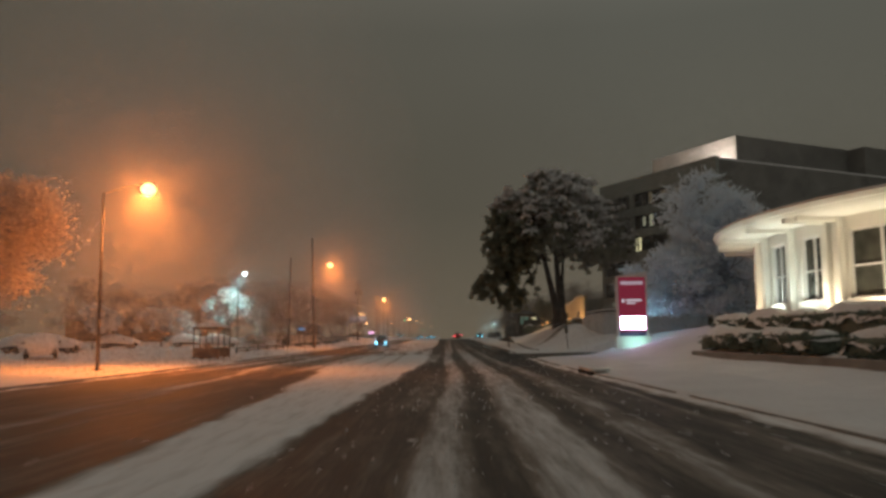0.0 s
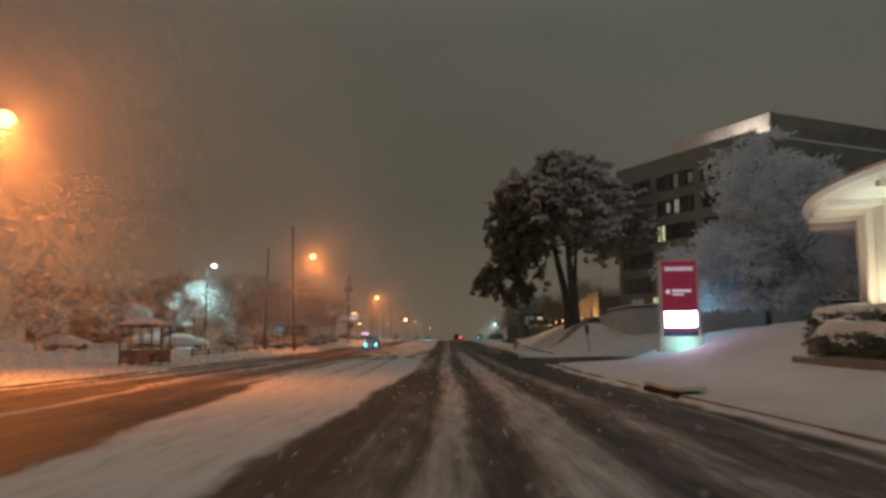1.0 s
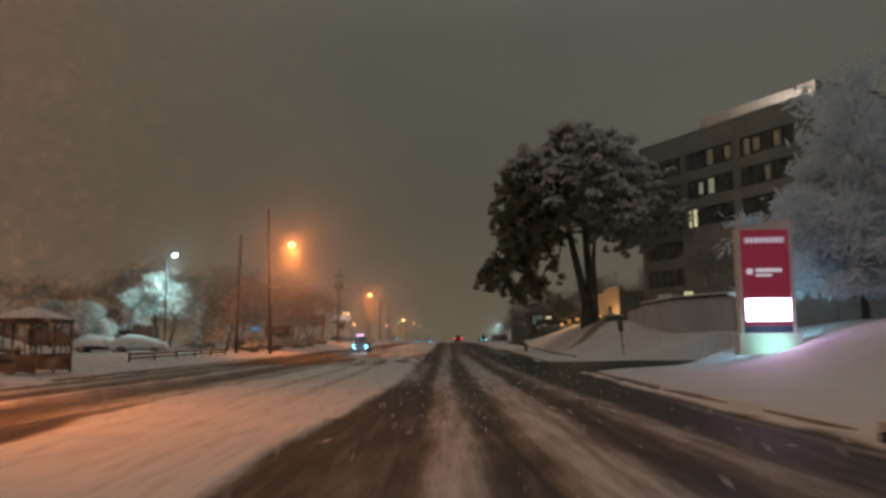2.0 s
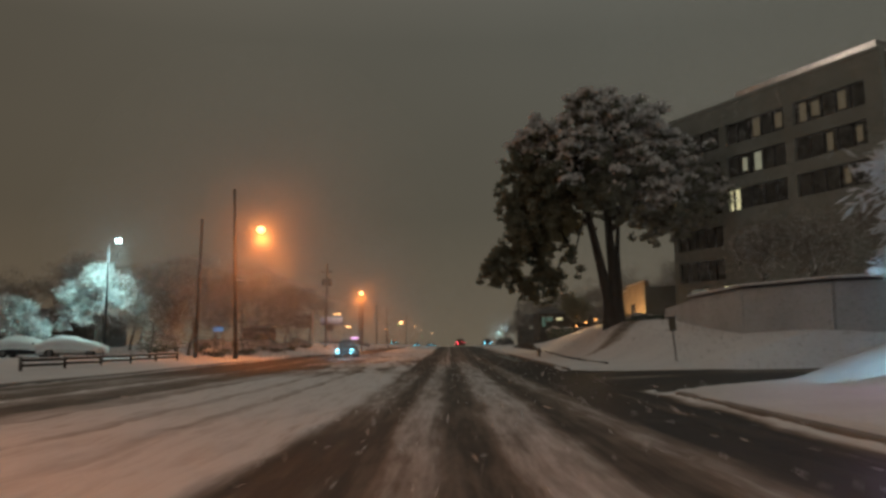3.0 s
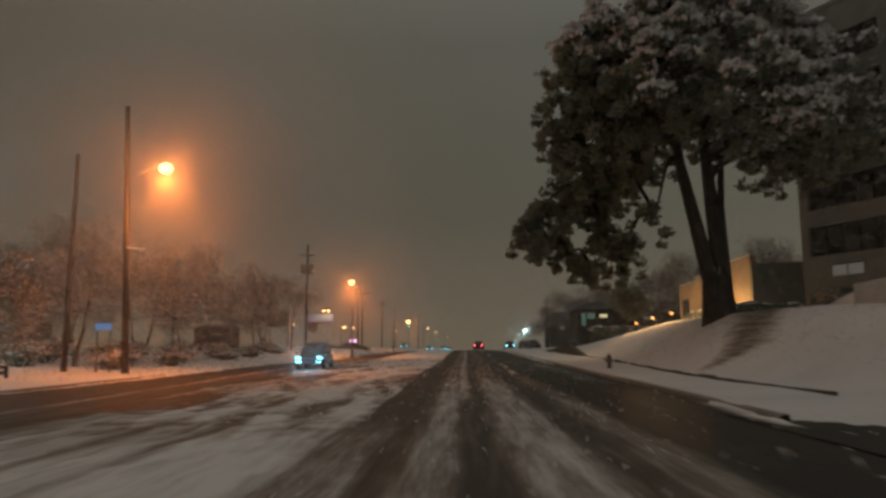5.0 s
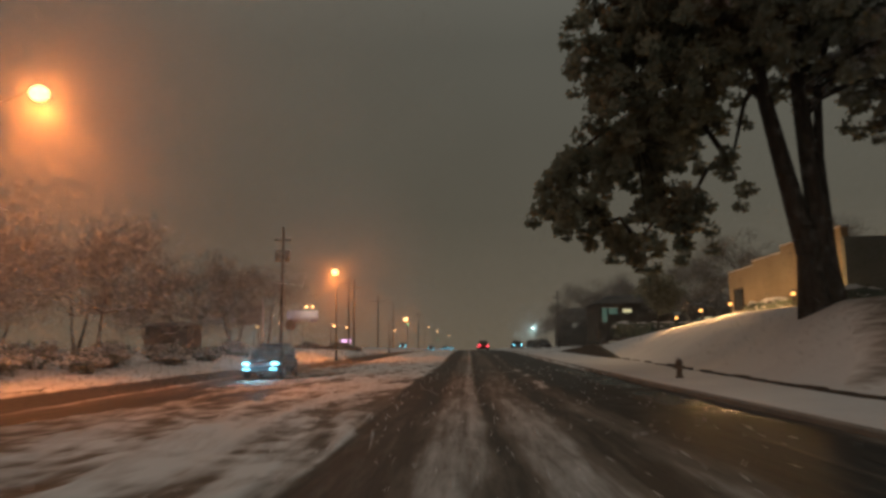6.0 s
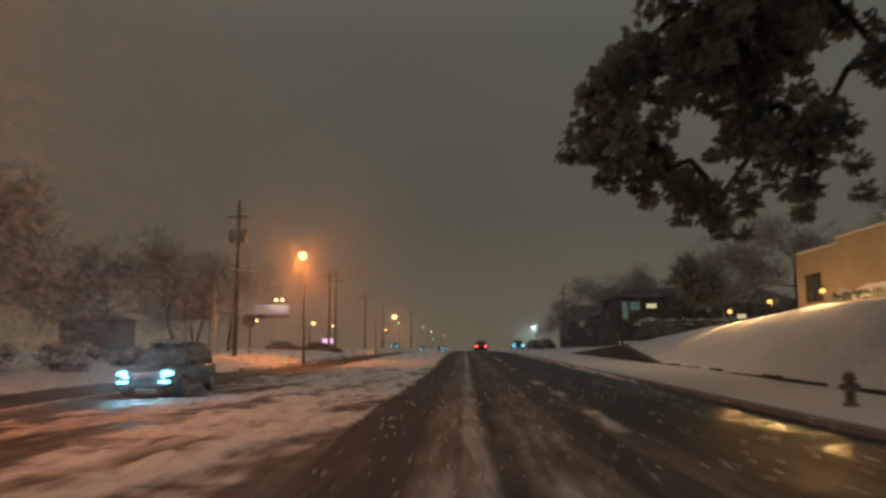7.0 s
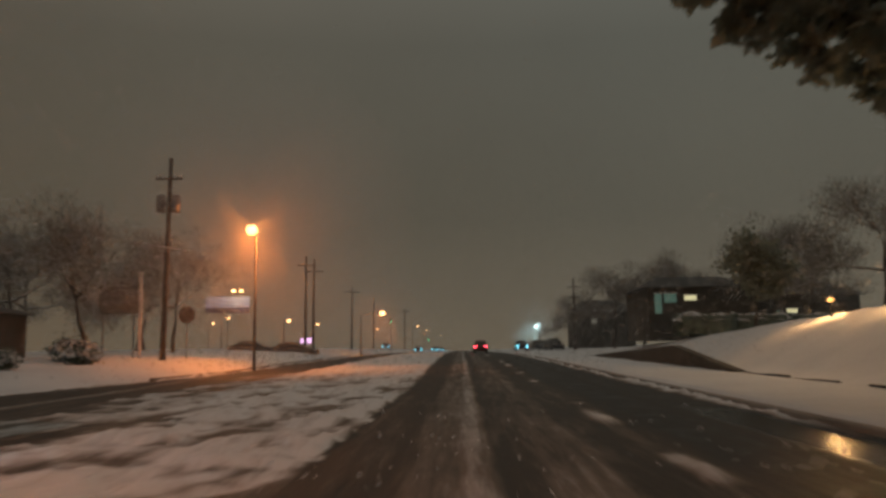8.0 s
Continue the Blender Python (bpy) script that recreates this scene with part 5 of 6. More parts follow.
sign_post("small_sign", (11.4, 75.2, gz(11.4, 75.2)), 2.1, (0.32, 0.62), 1.75, grained("dull_sign_back", (0.16, 0.145, 0.11), 0.7, 0.2, 3, 0.2, 30), "small dull sign on a leaning thin post by the drive").rotation_euler.y = radians(-5)
sign_post("blue_sign", (-18.1, 104.4, gz(-18.1, 104.4)), 2.6, (0.85, 0.36), 2.35, BLUE_LIT, "small lit blue sign on two posts by dark trees", posts=2)
sign_post("stop_sign", (-15.2, 148.5, gz(-15.2, 148.5)), 2.7, (0.95, 0.95), 2.5, METAL_DARK, "back of an octagonal stop sign on a steel post", "oct", 0)
bb = sign_post("billboard", (-17.2, 164.0, gz(-17.2, 164)), 3.1, (3.4, 1.25), 3.7, BILL_LIT, "pale blue lit billboard on a dark post with two lamps")
part("lower_strip", boxed((3.4, 0.08, 0.42), (0, -0.06, 3.28), None, 0.01), SIGN_BLUE, bb, "dark blue strip")
for s in (0.55, 1.15):
    bm = bmesh.new()
    ball(bm, (s, -0.4, 4.75), (0.16, 0.16, 0.12), 2)
    part("lamp", bm, LENS_SODIUM, bb, "small warm lamp", True)
lamp("billboard_light", (-16.4, 163.3, gz(-17.2, 164) + 4.7), 260, (1.0, 0.7, 0.35), 0.1)
sb = sign_post("shop_sign", (-18.6, 147.0, gz(-18.6, 147)), 4.4, (2.2, 1.5), 3.2, WALL_DARK, "dark double board on two pale posts beside the street", posts=2)
part("pale_post", boxed((0.18, 0.12, 5.0), (1.25, 0, 2.3), None, 0.02), FRAME_WHITE, sb, "pale square post")
for z in (3.55, 3.1):
    part("text_bar", boxed((1.3, 0.03, 0.14), (-0.1, -0.07, z)), METAL_GREY, sb)


# ---------------------------------------------------------------- bus shelter
def bus_shelter():
    ob = thing("bus_shelter", (-16.4, 58.0, gz(-16.4, 58)), "dark framed bus shelter with hipped roof under snow", "bus shelter")
    w, l, h = 1.7, 3.0, 2.15
    for sx in (-1, 1):
        for sy in (-1, 0, 1):
            part("post", boxed((0.09, 0.09, h), (sx * w / 2, sy * l / 2, h / 2)), METAL_DARK, ob)
    for sy in (-1, 1):
        part("top_rail", boxed((w, 0.08, 0.10), (0, sy * l / 2, h - 0.05)), METAL_DARK, ob)
        part("low_panel", boxed((w - 0.1, 0.04, 0.7), (0, sy * l / 2, 0.45)), METAL_DARK, ob)
        for k in (-0.25, 0.25):
            part("mullion", boxed((0.05, 0.05, h - 0.9), (k * w, sy * l / 2, 0.85 + (h - 1.0) / 2)), METAL_DARK, ob)
    for sx in (-1, 1):
        part("side_rail", boxed((0.08, l, 0.10), (sx * w / 2, 0, h - 0.05)), METAL_DARK, ob)
    part("bench", boxed((0.45, 2.0, 0.06), (-0.5, 0, 0.48), None, 0.01), METAL_DARK, ob)
    for s in (-0.8, 0.8):
        part("bench_leg", boxed((0.4, 0.06, 0.46), (-0.5, s, 0.23)), METAL_DARK, ob)

    def hip(zb, grow, height):
        bm = bmesh.new()
        a, b = w / 2 + grow, l / 2 + grow
        base = [bm.verts.new(p) for p in ((-a, -b, zb), (a, -b, zb), (a, b, zb), (-a, b, zb))]
        r = [bm.verts.new((0, -b + a, zb + height)), bm.verts.new((0, b - a, zb + height))]
        for f in ((base[0], base[1], r[0]), (base[1], base[2], r[1], r[0]), (base[2], base[3], r[1]), (base[3], base[0], r[0], r[1]), tuple(base[::-1])):
            bm.faces.new(f)
        return bm
    part("roof", hip(h, 0.22, 0.42), METAL_DARK, ob)
    part("roof_snow", hip(h + 0.06, 0.18, 0.46), SNOW, ob, "snow on the roof")


bus_shelter()


# ---------------------------------------------------------------- vehicles
def loft(sections, sides=12, power=3.5):
    """Body from sections (y, z_low, z_high, half_width): rounded rectangles joined up."""
    bm = bmesh.new()
    rings = []
    for y, za, zb, hw in sections:
        ring = []
        for k in range(sides):
            a = 2 * math.pi * (k + 0.5) / sides
            c, s = math.cos(a), math.sin(a)
            e = 2 / power
            ring.append(bm.verts.new((hw * math.copysign(abs(c) ** e, c), y, (za + zb) / 2 + (zb - za) / 2 * math.copysign(abs(s) ** e, s))))
        rings.append(ring)
    for p, q in zip(rings[:-1], rings[1:]):
        for k in range(sides):
            j = (k + 1) % sides
            bm.faces.new((p[k], p[j], q[j], q[k]))
    bm.faces.new(rings[0][::-1])
    bm.faces.new(rings[-1])
    bmesh.ops.recalc_face_normals(bm, faces=bm.faces)
    return bm


def car(at, turn, paint, label, snow=False, lights=False, tail=False, suv=False):
    """Front faces -y before turning."""
    ob = thing("car", at, label, "car", "parked cars" if snow else "", turn=turn)
    t = 1.62 if suv else 1.42
    part("body", loft([(-2.25, 0.38, 0.62, 0.62), (-2.15, 0.26, 0.76, 0.80), (-1.6, 0.22, 0.88, 0.89), (-0.8, 0.22, 0.96, 0.90), (0.5, 0.22, 0.98, 0.90), (1.6, 0.22, 1.00, 0.89), (2.1, 0.28, 0.98, 0.82), (2.25, 0.4, 0.8, 0.7)], 16), paint, ob, smooth=True)
    part("cabin_glass", loft([(-1.05, 0.86, 0.95, 0.78), (-0.35, 0.86, t - 0.10, 0.72), (0.2, 0.86, t - 0.03, 0.71), (1.1, 0.86, t - 0.05, 0.70), (1.6 if not suv else 1.95, 0.86, t - 0.28 if not suv else t - 0.12, 0.70), (2.0, 0.86, 0.98, 0.72)], 12), PANE, ob, "dark glass", smooth=True)
    part("roof", loft([(-0.38, t - 0.10, t - 0.05, 0.60), (0.0, t - 0.08, t, 0.64), (1.0, t - 0.08, t, 0.63), (1.45 if not suv else 1.9, t - 0.14, t - 0.08, 0.58)], 12), paint, ob, smooth=True)
    for sx in (-1, 1):
        for y in (-1.38, 1.38):
            wh = part("wheel", rod(bmesh.new(), (sx * 0.70, y, 0.32), (sx * 0.90, y, 0.32), 0.32, 0.32, 18), RUBBER, ob)
            part("rim", rod(bmesh.new(), (sx * 0.89, y, 0.32), (sx * 0.915, y, 0.32), 0.20, 0.19, 12), METAL_GREY, wh)
        bm = bmesh.new()
        ball(bm, (sx * 0.62, -2.10, 0.66), (0.22, 0.12, 0.10), 2)
        hl = part("headlight", bm, LENS_HEAD if lights else FRAME_WHITE, ob, "glowing cool white headlight" if lights else "", True)
        if lights:
            part("fog_light", boxed((0.34, 0.08, 0.07), (sx * 0.60, -2.24, 0.42), None, 0.02), LENS_HEAD, ob, "glowing cool white fog light")
        bm = bmesh.new()
        box(bm, (0.24, 0.12, 0.16), (sx * 0.66, 2.14, 0.80), None, 0.02)
        part("tail_light", bm, LENS_TAIL if tail else CAR_RED, ob, "glowing red tail light" if tail else "")
        part("mirror", boxed((0.16, 0.10, 0.12), (sx * 0.98, -0.75, 0.98), None, 0.02), paint, ob)
    part("bumper", boxed((1.5, 0.14, 0.16), (0, -2.2, 0.36), None, 0.03), METAL_DARK, ob)
    if tail:
        part("high_brake_light", boxed((0.5, 0.04, 0.05), (0, 1.75, t - 0.2)), LENS_TAIL, ob, "red brake light")
    if snow:
        part("snow_blanket", loft([(-2.34, 0.22, 0.80, 0.66), (-1.6, 0.20, 1.10, 0.97), (-0.8, 0.20, 1.30, 0.99), (-0.25, 0.20, t + 0.10, 0.97), (0.9, 0.20, t + 0.20, 0.96), (1.55, 0.20, t + 0.02, 0.97), (2.1, 0.2, 1.16, 0.92), (2.34, 0.22, 0.88, 0.74)], 14, 2.5), SNOW, ob, "thick blanket of snow", smooth=True)
    return ob


car((-8.6, 113.6, float(road_z(113.6)) + 0.04), 0, CAR_PAINT, "dark car on the slushy road with cool white headlights", lights=True, suv=True)
lamp("headlight_beam", (-8.6, 111.1, float(road_z(114.5)) + 0.7), 150, (0.35, 0.78, 1.0), 0.1, 110, (-7.9, 100, 0.3), 0.8)
for x in (-9.22, -7.98):
    lamp("headlight_glow", (x, 111.25, float(road_z(114.5)) + 0.68), 55, (0.30, 0.78, 1.0), 0.08)
car((3.4, 206.0, float(road_z(206)) + 0.03), 180, CAR_RED, "car ahead on the road with glowing red tail lights", tail=True, suv=True)
for x, y, a in ((-24.8, 50.5, 25), (-30.5, 64.0, 95), (-33.6, 66.5, 95), (-26.2, 96.0, 100), (-30.0, 97.0, 95), (-36.5, 92.0, 95), (-36.0, 75.0, 90)):
    car((x, y, gz(x, y)), a, CAR_PAINT if a != 100 else CAR_WHITE, "parked car under a thick blanket of snow in the car park", snow=True)
for x, y, a in ((13.8, 214.0, 10), (14.8, 224.0, 0), (13.5, 236.0, 5), (15.5, 246.0, 0)):
    car((x, y, gz(x, y)), a, CAR_PAINT, "dark parked vehicle beside the distant houses", suv=True)
for x, y in ((9.4, 216.0), (-6.0, 335.0), (-9.0, 300.0), (-5.2, 395.0), (-15.0, 280.0)):
    car((x, y, max(gz(x, y) if x < -11 or x > 7 else 0, float(road_z(y))) + 0.04), 0, CAR_PAINT, "distant car with pale headlights on the snowy road", lights=True)
for x, y in ((-14.8, 178.0), (-19.2, 180.0)):
    car((x, y, gz(x, y) - 0.5), 90, CAR_PAINT, "dark parked car sunk in ploughed snow beside the billboard")


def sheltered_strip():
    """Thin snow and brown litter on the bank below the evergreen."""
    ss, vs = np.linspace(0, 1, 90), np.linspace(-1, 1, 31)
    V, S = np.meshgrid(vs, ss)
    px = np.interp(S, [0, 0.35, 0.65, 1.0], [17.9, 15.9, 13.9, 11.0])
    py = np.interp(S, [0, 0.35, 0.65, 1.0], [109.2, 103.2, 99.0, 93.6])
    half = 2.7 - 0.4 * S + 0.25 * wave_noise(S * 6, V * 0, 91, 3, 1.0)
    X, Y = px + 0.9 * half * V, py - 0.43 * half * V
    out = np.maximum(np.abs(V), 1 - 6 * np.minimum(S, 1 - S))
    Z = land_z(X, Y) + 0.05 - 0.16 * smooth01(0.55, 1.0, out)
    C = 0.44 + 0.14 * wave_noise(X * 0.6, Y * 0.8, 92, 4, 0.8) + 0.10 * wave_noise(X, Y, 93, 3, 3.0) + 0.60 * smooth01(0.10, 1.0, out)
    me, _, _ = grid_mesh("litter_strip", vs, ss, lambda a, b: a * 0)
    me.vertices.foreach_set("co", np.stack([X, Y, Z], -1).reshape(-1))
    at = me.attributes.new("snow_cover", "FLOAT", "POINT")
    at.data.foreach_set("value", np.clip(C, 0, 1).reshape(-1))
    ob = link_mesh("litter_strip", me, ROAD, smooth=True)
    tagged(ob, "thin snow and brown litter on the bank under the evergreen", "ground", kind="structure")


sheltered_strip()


def bank_edging():
    """Low dark edging where the bank meets the footway."""
    bm = bmesh.new()
    pts = [(9.3, 81.0), (9.35, 92.0), (10.1, 108.0), (10.9, 122.0), (11.2, 133.0)]
    for (xa, ya), (xb, yb) in zip(pts[:-1], pts[1:]):
        n = max(1, int((yb - ya) / 1.6))
        for k in range(n):
            s0, s1 = k / n, (k + 1) / n
            x0, y0, x1, y1 = xa + (xb - xa) * s0, ya + (yb - ya) * s0, xa + (xb - xa) * s1, ya + (yb - ya) * s1
            h = 0.09 + 0.16 * noise.noise(Vector((x0, y0 * 0.55, 0)))
            if y0 < 105:
                h = max(h, 0.08) + 0.03
            elif h < 0.05:
                continue
            L = math.hypot(x1 - x0, y1 - y0)
            m = Matrix.Translation(((x0 + x1) / 2, (y0 + y1) / 2, gz((x0 + x1) / 2, (y0 + y1) / 2) + h / 2 - 0.1)) @ Matrix.Rotation(math.atan2(y1 - y0, x1 - x0), 4, "Z")
            box(bm, (L + 0.02, 0.11, h + 0.1), (0, 0, 0), m, 0.015)
    tagged(part("bank_edging", bm, BROWN_WALL), "low dark stone edging half buried along the snowy bank", "edging", kind="structure")


bank_edging()


# ---------------------------------------------------------------- houses and distance
HOUSE_WALL = grained("dark_house_siding", (0.080, 0.080, 0.074), 0.85, 0, 0.6, 0.3, 12, 0.2)
SHINGLE = grained("dark_wet_shingles", (0.085, 0.085, 0.085), 0.9, 0, 1.0, 0.4, 12, 0.3)


def house(at, size, wall, turn, label, roof_h=1.8, windows=(), lit=PANE):
    ob = thing("house", at, label, "building", turn=turn)
    w, d, h = size
    part("wall_shell", boxed((w, d, h), (0, 0, h / 2)), wall, ob)
    bm = bmesh.new()
    a, b = w / 2 + 0.4, d / 2 + 0.4
    v = [bm.verts.new(p) for p in ((-a, -b, h), (a, -b, h), (a, b, h), (-a, b, h), (-a * 0.55, 0, h + roof_h), (a * 0.55, 0, h + roof_h))]
    for f in ((0, 1, 5, 4), (2, 3, 4, 5), (1, 2, 5), (3, 0, 4), (3, 2, 1, 0)):
        bm.faces.new([v[i] for i in f])
    part("roof", bm, SHINGLE, ob)
    for x, z, ww, hh, m in windows:
        win = part("window", boxed((ww, 0.06, hh), (x, -d / 2 - 0.03, z)), m, ob, "lit window" if m is not PANE else "")
        part("frame", boxed((ww + 0.14, 0.06, 0.07), (x, -d / 2 - 0.05, z + hh / 2)), FRAME_WHITE, win)
    return ob


house((18.8, 166.0, gz(18.8, 166)), (8.0, 8.0, 3.9), HOUSE_WALL, 0, "dark low house with greenish lit windows", 1.1, ((-3.3, 2.7, 0.5, 1.5, LIT_GREEN), (-2.4, 3.1, 0.9, 0.7, LIT_GREEN), (-0.9, 3.1, 0.9, 0.4, LIT_PANE)))
house((29.0, 176.0, gz(29, 176)), (12.0, 9.0, 3.8), HOUSE_WALL, 0, "dark low house behind a hedge with one lit window", 1.8, ((-3.6, 3.2, 1.2, 0.6, LIT_DIM), (0.2, 1.6, 0.9, 2.1, LIT_PANE), (-0.9, 1.9, 0.35, 1.2, LIT_GREEN)))
house((19.8, 212.0, gz(19.8, 212)), (7.5, 9.0, 4.6), HOUSE_WALL, 0, "dark two-storey house beside the road", 1.8, ((-1.5, 3.4, 0.7, 0.7, LIT_DIM),))
house((-23.0, 140.5, gz(-23.0, 140.5)), (3.4, 3.6, 2.2), HOUSE_WALL, 0, "small dark building with a flat snowy roof", 0.4, ((0.4, 1.2, 1.0, 0.8, PANE),))
house((-52.0, 140.0, gz(-52, 140)), (20.0, 12.0, 3.4), HOUSE_WALL, 0, "dark low building behind bare trees", 1.6, ((-4, 1.8, 1.2, 1.0, LIT_DIM), (2, 1.8, 1.2, 1.0, LIT_DIM)))

for k, (x, y) in enumerate(((17.5, 157.0), (21.5, 158.5), (25.5, 160.0))):
    hedge((x, y, gz(x, y)), (4.2, 1.4, 1.5), 60 + k, "dark clipped hedge before the low houses", 0.06, "hedge", "hedges by the houses")


for k, (x, y, w, d) in enumerate(((19.6, 112.9, 4.4, 1.0), (22.3, 109.6, 1.0, 3.4))):
    hedge((x, y, max(gz(x, y), 3.9 if x > 21 else 0)), (w, d, 0.75), 70 + k, "low dark clipped hedge at the foot of the grey wall", 0.05, "hedge", "hedges by the hospital")
hedge((19.0, 124.6, gz(19.0, 124.6)), (0.9, 6.5, 0.55), 78, "low dark hedge under snow before the tan wall", 0.30, "hedge", "hedges by the tan building")
def shrub(at, wide, tall, seed, label):
    """A ragged twiggy mound with a dusting of snow on top."""
    rng = np.random.default_rng(seed)
    ob = thing("snowy_shrub", at, label, "shrub", "roadside shrubs")
    stems = []
    for _ in range(26):
        a, r = rng.uniform(0, 2 * math.pi), rng.uniform(0.1, 1.0) ** 0.6
        tip = Vector((0.5 * wide * r * math.cos(a), 0.5 * wide * r * math.sin(a), tall * (1.05 - 0.55 * r * r) * rng.uniform(0.75, 1.1)))
        root = Vector((tip.x * 0.25, tip.y * 0.25, -0.05))
        mid = root.lerp(tip, 0.5) + Vector((0, 0, 0.12 * tall))
        stems += [(root, mid, 0.022, 0.015), (mid, tip, 0.015, 0.006)]
    link_mesh("stem", tube_mesh("stem", stems, 5), BARK, ob, smooth=True)
    T = np.array([tuple(q) for p, q, r0, r1 in stems])
    C = np.repeat(T, 26, 0) + rng.normal(size=(len(T) * 26, 3)) * np.array([0.14, 0.14, 0.09]) * (0.6 + 0.5 * wide)
    C = C[C[:, 2] > 0.0]
    link_mesh("foliage", quads_mesh("foliage", leaf_quads(rng, C, rng.normal(size=C.shape) + np.array([0, 0, 0.3]), 0.20, 0.045)), LEAF_DARK, ob, "", kind="stuff")
    C = np.repeat(T[1::2], 22, 0)
    C = C + rng.normal(size=C.shape) * np.array([0.13, 0.13, 0.03]) * (0.6 + 0.5 * wide) + np.array([0, 0, 0.07])
    D = rng.normal(size=C.shape) * np.array([1, 1, 0.15])
    link_mesh("lying_snow", quads_mesh("lying_snow", leaf_quads(rng, C, D, 0.20, 0.09)), SNOW, ob, "snow dusted over the twigs", kind="stuff")
    return ob


for k, (x, y, s) in enumerate(((-17.8, 126.0, 1.0), (-19.6, 128.5, 1.3), (-18.2, 134.0, 0.9), (-16.9, 139.0, 0.8), (-19.0, 108.0, 1.3), (-21.4, 112.5, 1.7), (-18.4, 115.5, 1.2), (-22.4, 118.0, 1.8), (-19.8, 121.0, 1.5), (-24.5, 108.0, 1.8), (-26.0, 114.0, 2.0), (-17.2, 130.8, 0.8), (-20.4, 133.0, 1.2), (-18.6, 141.5, 1.3), (-21.2, 124.5, 1.7))):
    shrub((x, y, gz(x, y)), 1.7 * s, 0.72 * s, 80 + k, "low ragged shrub half buried in snow beside the street")


def signal(x, y, z, material, label):
    ob = thing("traffic_signal", (x, y, gz(x, y)), label, "traffic light", "traffic signals")
    part("mast", rod(bmesh.new(), (0, 0, 0), (0, 0, z), 0.08, 0.06, 8), METAL_GREY, ob)
    part("housing", boxed((0.34, 0.25, 1.0), (0, -0.1, z), None, 0.03), METAL_DARK, ob)
    bm = bmesh.new()
    ball(bm, (0, -0.24, z - 0.3), (0.15, 0.06, 0.15), 2)
    part("lens", bm, material, ob, "glowing lens", True)


signal(-12.6, 262.0, 6.0, LENS_GREEN, "distant traffic signal showing green")
signal(-11.0, 420.0, 5.0, LENS_GREEN, "distant traffic signal showing green")
sign_post("pink_sign", (-17.7, 200.0, gz(-17.7, 200)), 1.3, (1.5, 0.6), 1.05, PINK_LIT, "small lit pink shop sign in the distance", posts=2)
sign_post("white_sign", (17.8, 275.0, gz(17.8, 275)), 4.0, (0.55, 1.8), 4.6, glowing("cool_white_sign", (0.7, 0.95, 1.0), 1.2), "tall lit white sign in the distance")


# ---------------------------------------------------------------- snow in the air, thickest to see round the lamps
def flake_cloud(C, at, rng, size, label, material):
    n = len(C)
    V = (C - at)[:, None, :] + rng.normal(size=(n, 3, 3)) * size * 0.42
    me = bpy.data.meshes.new("falling_snow")
    me.vertices.add(3 * n)
    me.vertices.foreach_set("co", V.reshape(-1))
    me.loops.add(3 * n)
    me.loops.foreach_set("vertex_index", np.arange(3 * n))
    me.polygons.add(n)
    me.polygons.foreach_set("loop_start", np.arange(n) * 3)
    me.update(calc_edges=True)
    ob = link_mesh("falling_snow", me, material)
    ob.location = tuple(at)
    tagged(ob, label, "falling snow", kind="stuff")


def falling_snow(at, reach, count, seed, label, size=0.04, bunch=0.62):
    rng = np.random.default_rng(seed)
    d = rng.normal(size=(count, 3))
    d /= np.linalg.norm(d, axis=1, keepdims=True)
    far = 0.5 + (reach - 0.5) * rng.uniform(0.0, 1, (count, 1)) ** bunch
    C = np.array(at) + d * far
    size = size * (0.36 + 0.64 * np.minimum(1, far[:, :, None] / 4.5))
    ok = C[:, 2] > land_z(C[:, 0], C[:, 1]) + 0.1
    C, size = C[ok], size[ok]
    flake_cloud(C, np.array(at), rng, size, label, FLAKE_FAR)


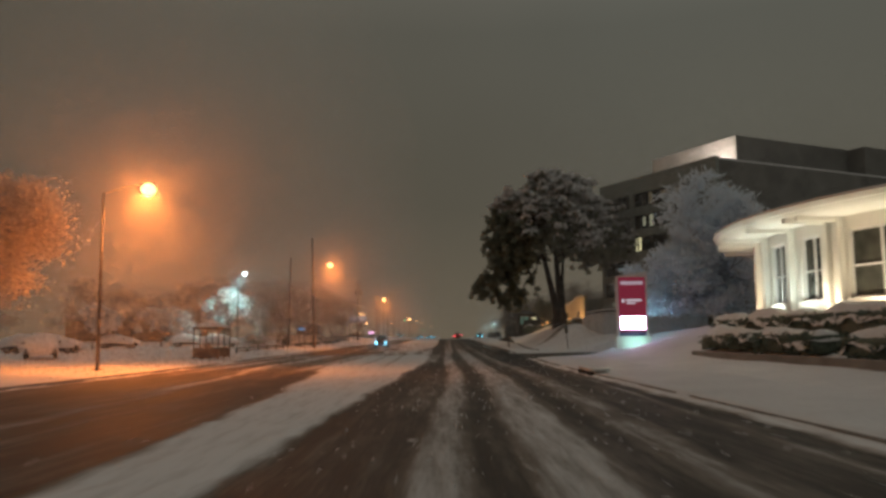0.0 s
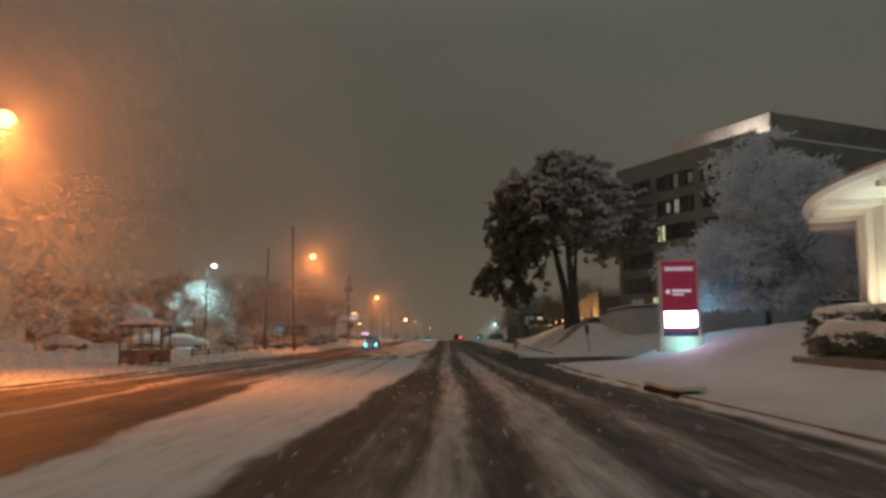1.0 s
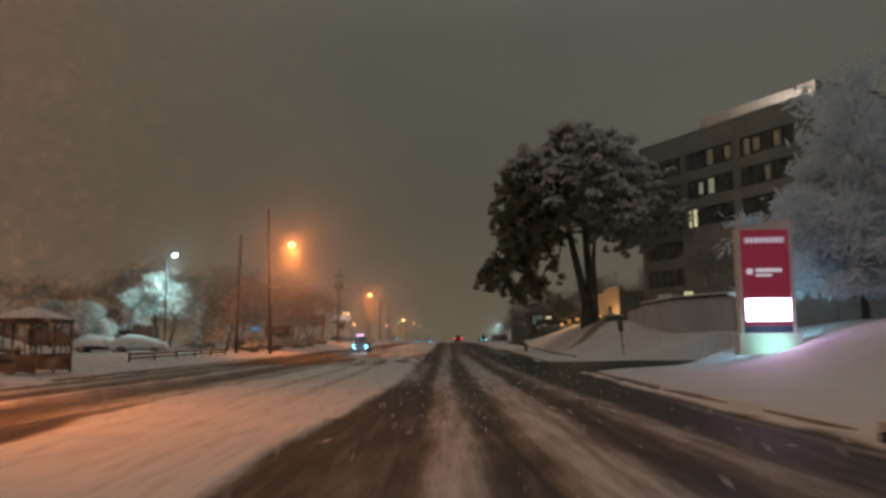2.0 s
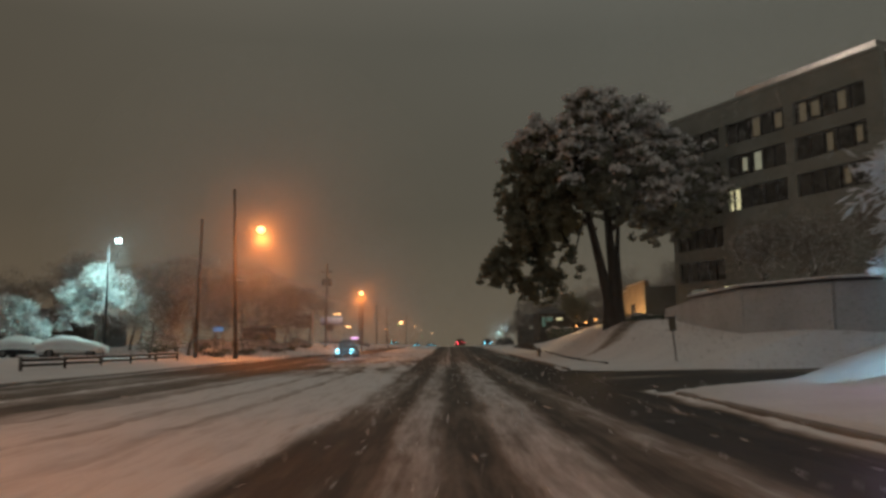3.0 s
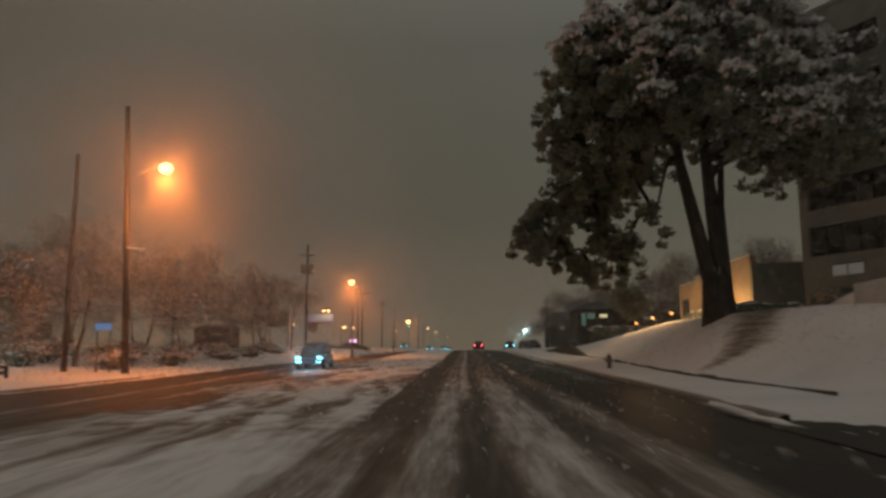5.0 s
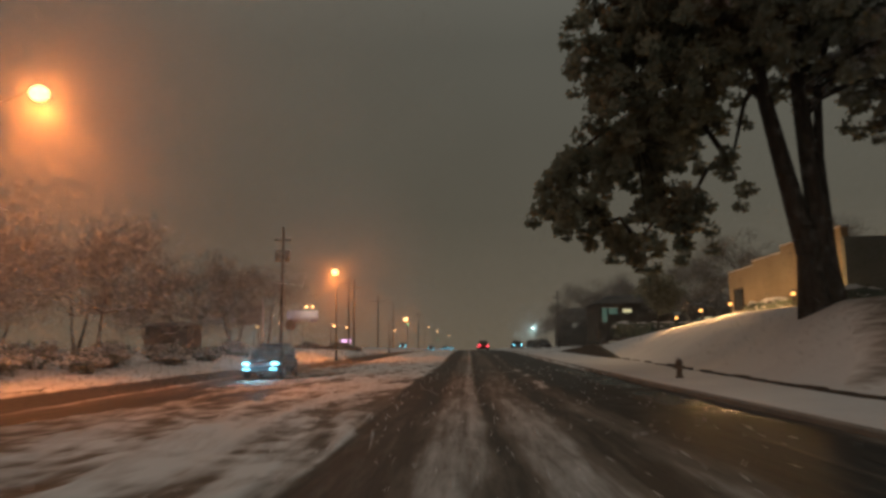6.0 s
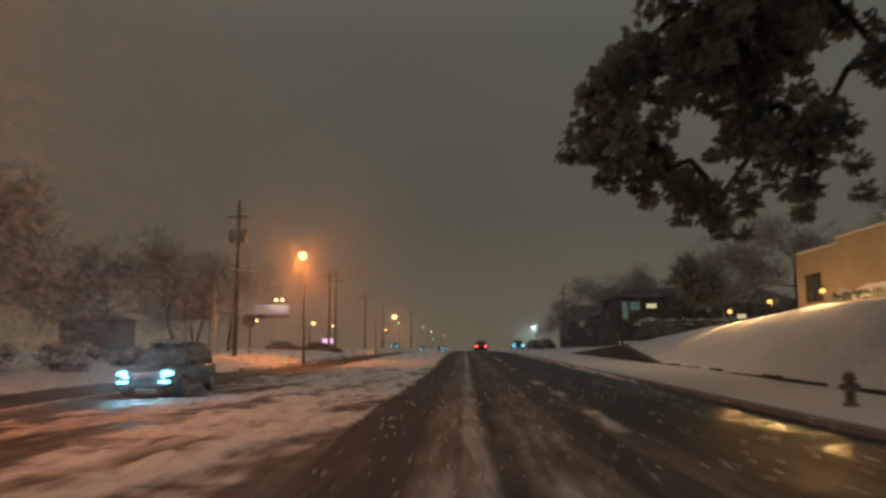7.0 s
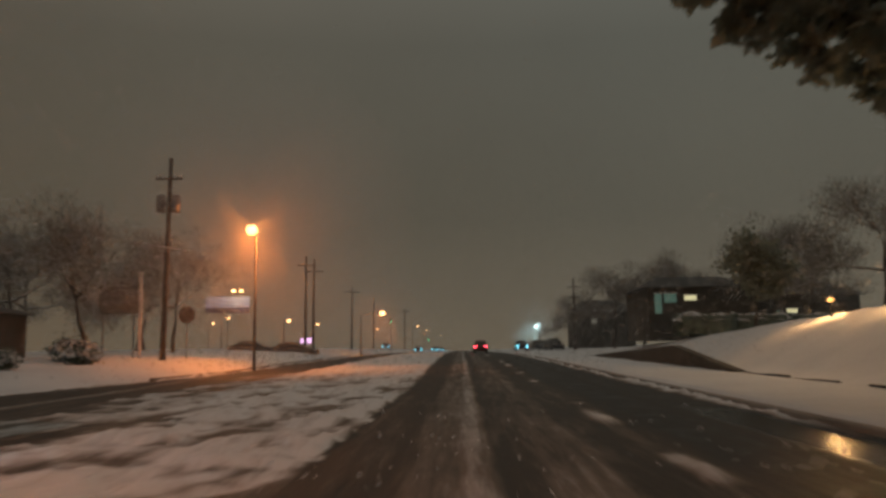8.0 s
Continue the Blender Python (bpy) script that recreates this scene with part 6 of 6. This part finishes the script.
def snowfall(x0, x1, y0, y1, top, count, seed, label, size):
    """Evenly falling snow beside or beyond the road; large see-through flakes imitate haze."""
    rng = np.random.default_rng(seed)
    C = np.stack([rng.uniform(x0, x1, count), rng.uniform(y0, y1, count), rng.uniform(0, top, count)], 1)
    C = C[C[:, 2] > land_z(C[:, 0], C[:, 1]) + 0.1]
    flake_cloud(C, np.array(((x0 + x1) / 2, (y0 + y1) / 2, 0.0)), rng, size, label, FLAKE_HAZE)


falling_snow((-13.9, 37.7, 8.9), 13.0, 430000, 101, "falling snowflakes glowing orange round the street lamp", 0.098, 0.64)
falling_snow((-14.1, 102.2, 10.8), 15.0, 430000, 102, "falling snowflakes glowing orange round the pole lamp", 0.108, 0.72)
falling_snow((-10.6, 145.2, 9.2), 9.0, 130000, 103, "falling snowflakes glowing orange round the street lamp", 0.13, 0.72)
falling_snow((-23.9, 97.6, 9.6), 6.0, 26000, 104, "falling snowflakes glowing blue-white round the car park lamp", 0.095)
falling_snow((-8.6, 109.8, 1.3), 2.6, 42000, 106, "falling snowflakes caught in the headlights of the dark car", 0.060)
falling_snow((-8.4, 198.0, 6.9), 7.0, 36000, 107, "falling snowflakes glowing orange round a distant lamp", 0.14, 0.72)
falling_snow((16.0, 262.0, 6.4), 6.0, 24000, 108, "falling snowflakes glowing white round a distant lamp", 0.20, 0.72)
snowfall(11.0, 42.0, 64.0, 112.0, 25.0, 200000, 109, "snowfall over the lawns and hospital bank, see-through to imitate haze", 0.165)
snowfall(-34.0, 36.0, 130.0, 240.0, 14.0, 230000, 110, "snowfall over the far end of the street, see-through to imitate haze", 0.20)


def road_flakes():
    rng = np.random.default_rng(105)
    n = 2600
    C = np.stack([rng.uniform(-3.2, 4.5, n), rng.uniform(2, 112, n), rng.uniform(0.12, 0.75, n)], 1)
    C[:, 2] += road_z(C[:, 1])
    D = rng.normal(size=C.shape) * np.array([0.35, 0.3, 0.45]) + np.array([0, 1.0, 0])
    V = leaf_quads(rng, C, D, 0.13, 0.009)
    ob = link_mesh("falling_snow", quads_mesh("falling_snow", V), FLAKE)
    tagged(ob, "sparse snowflakes drifting low over the wet road", "falling snow", kind="stuff")


road_flakes()
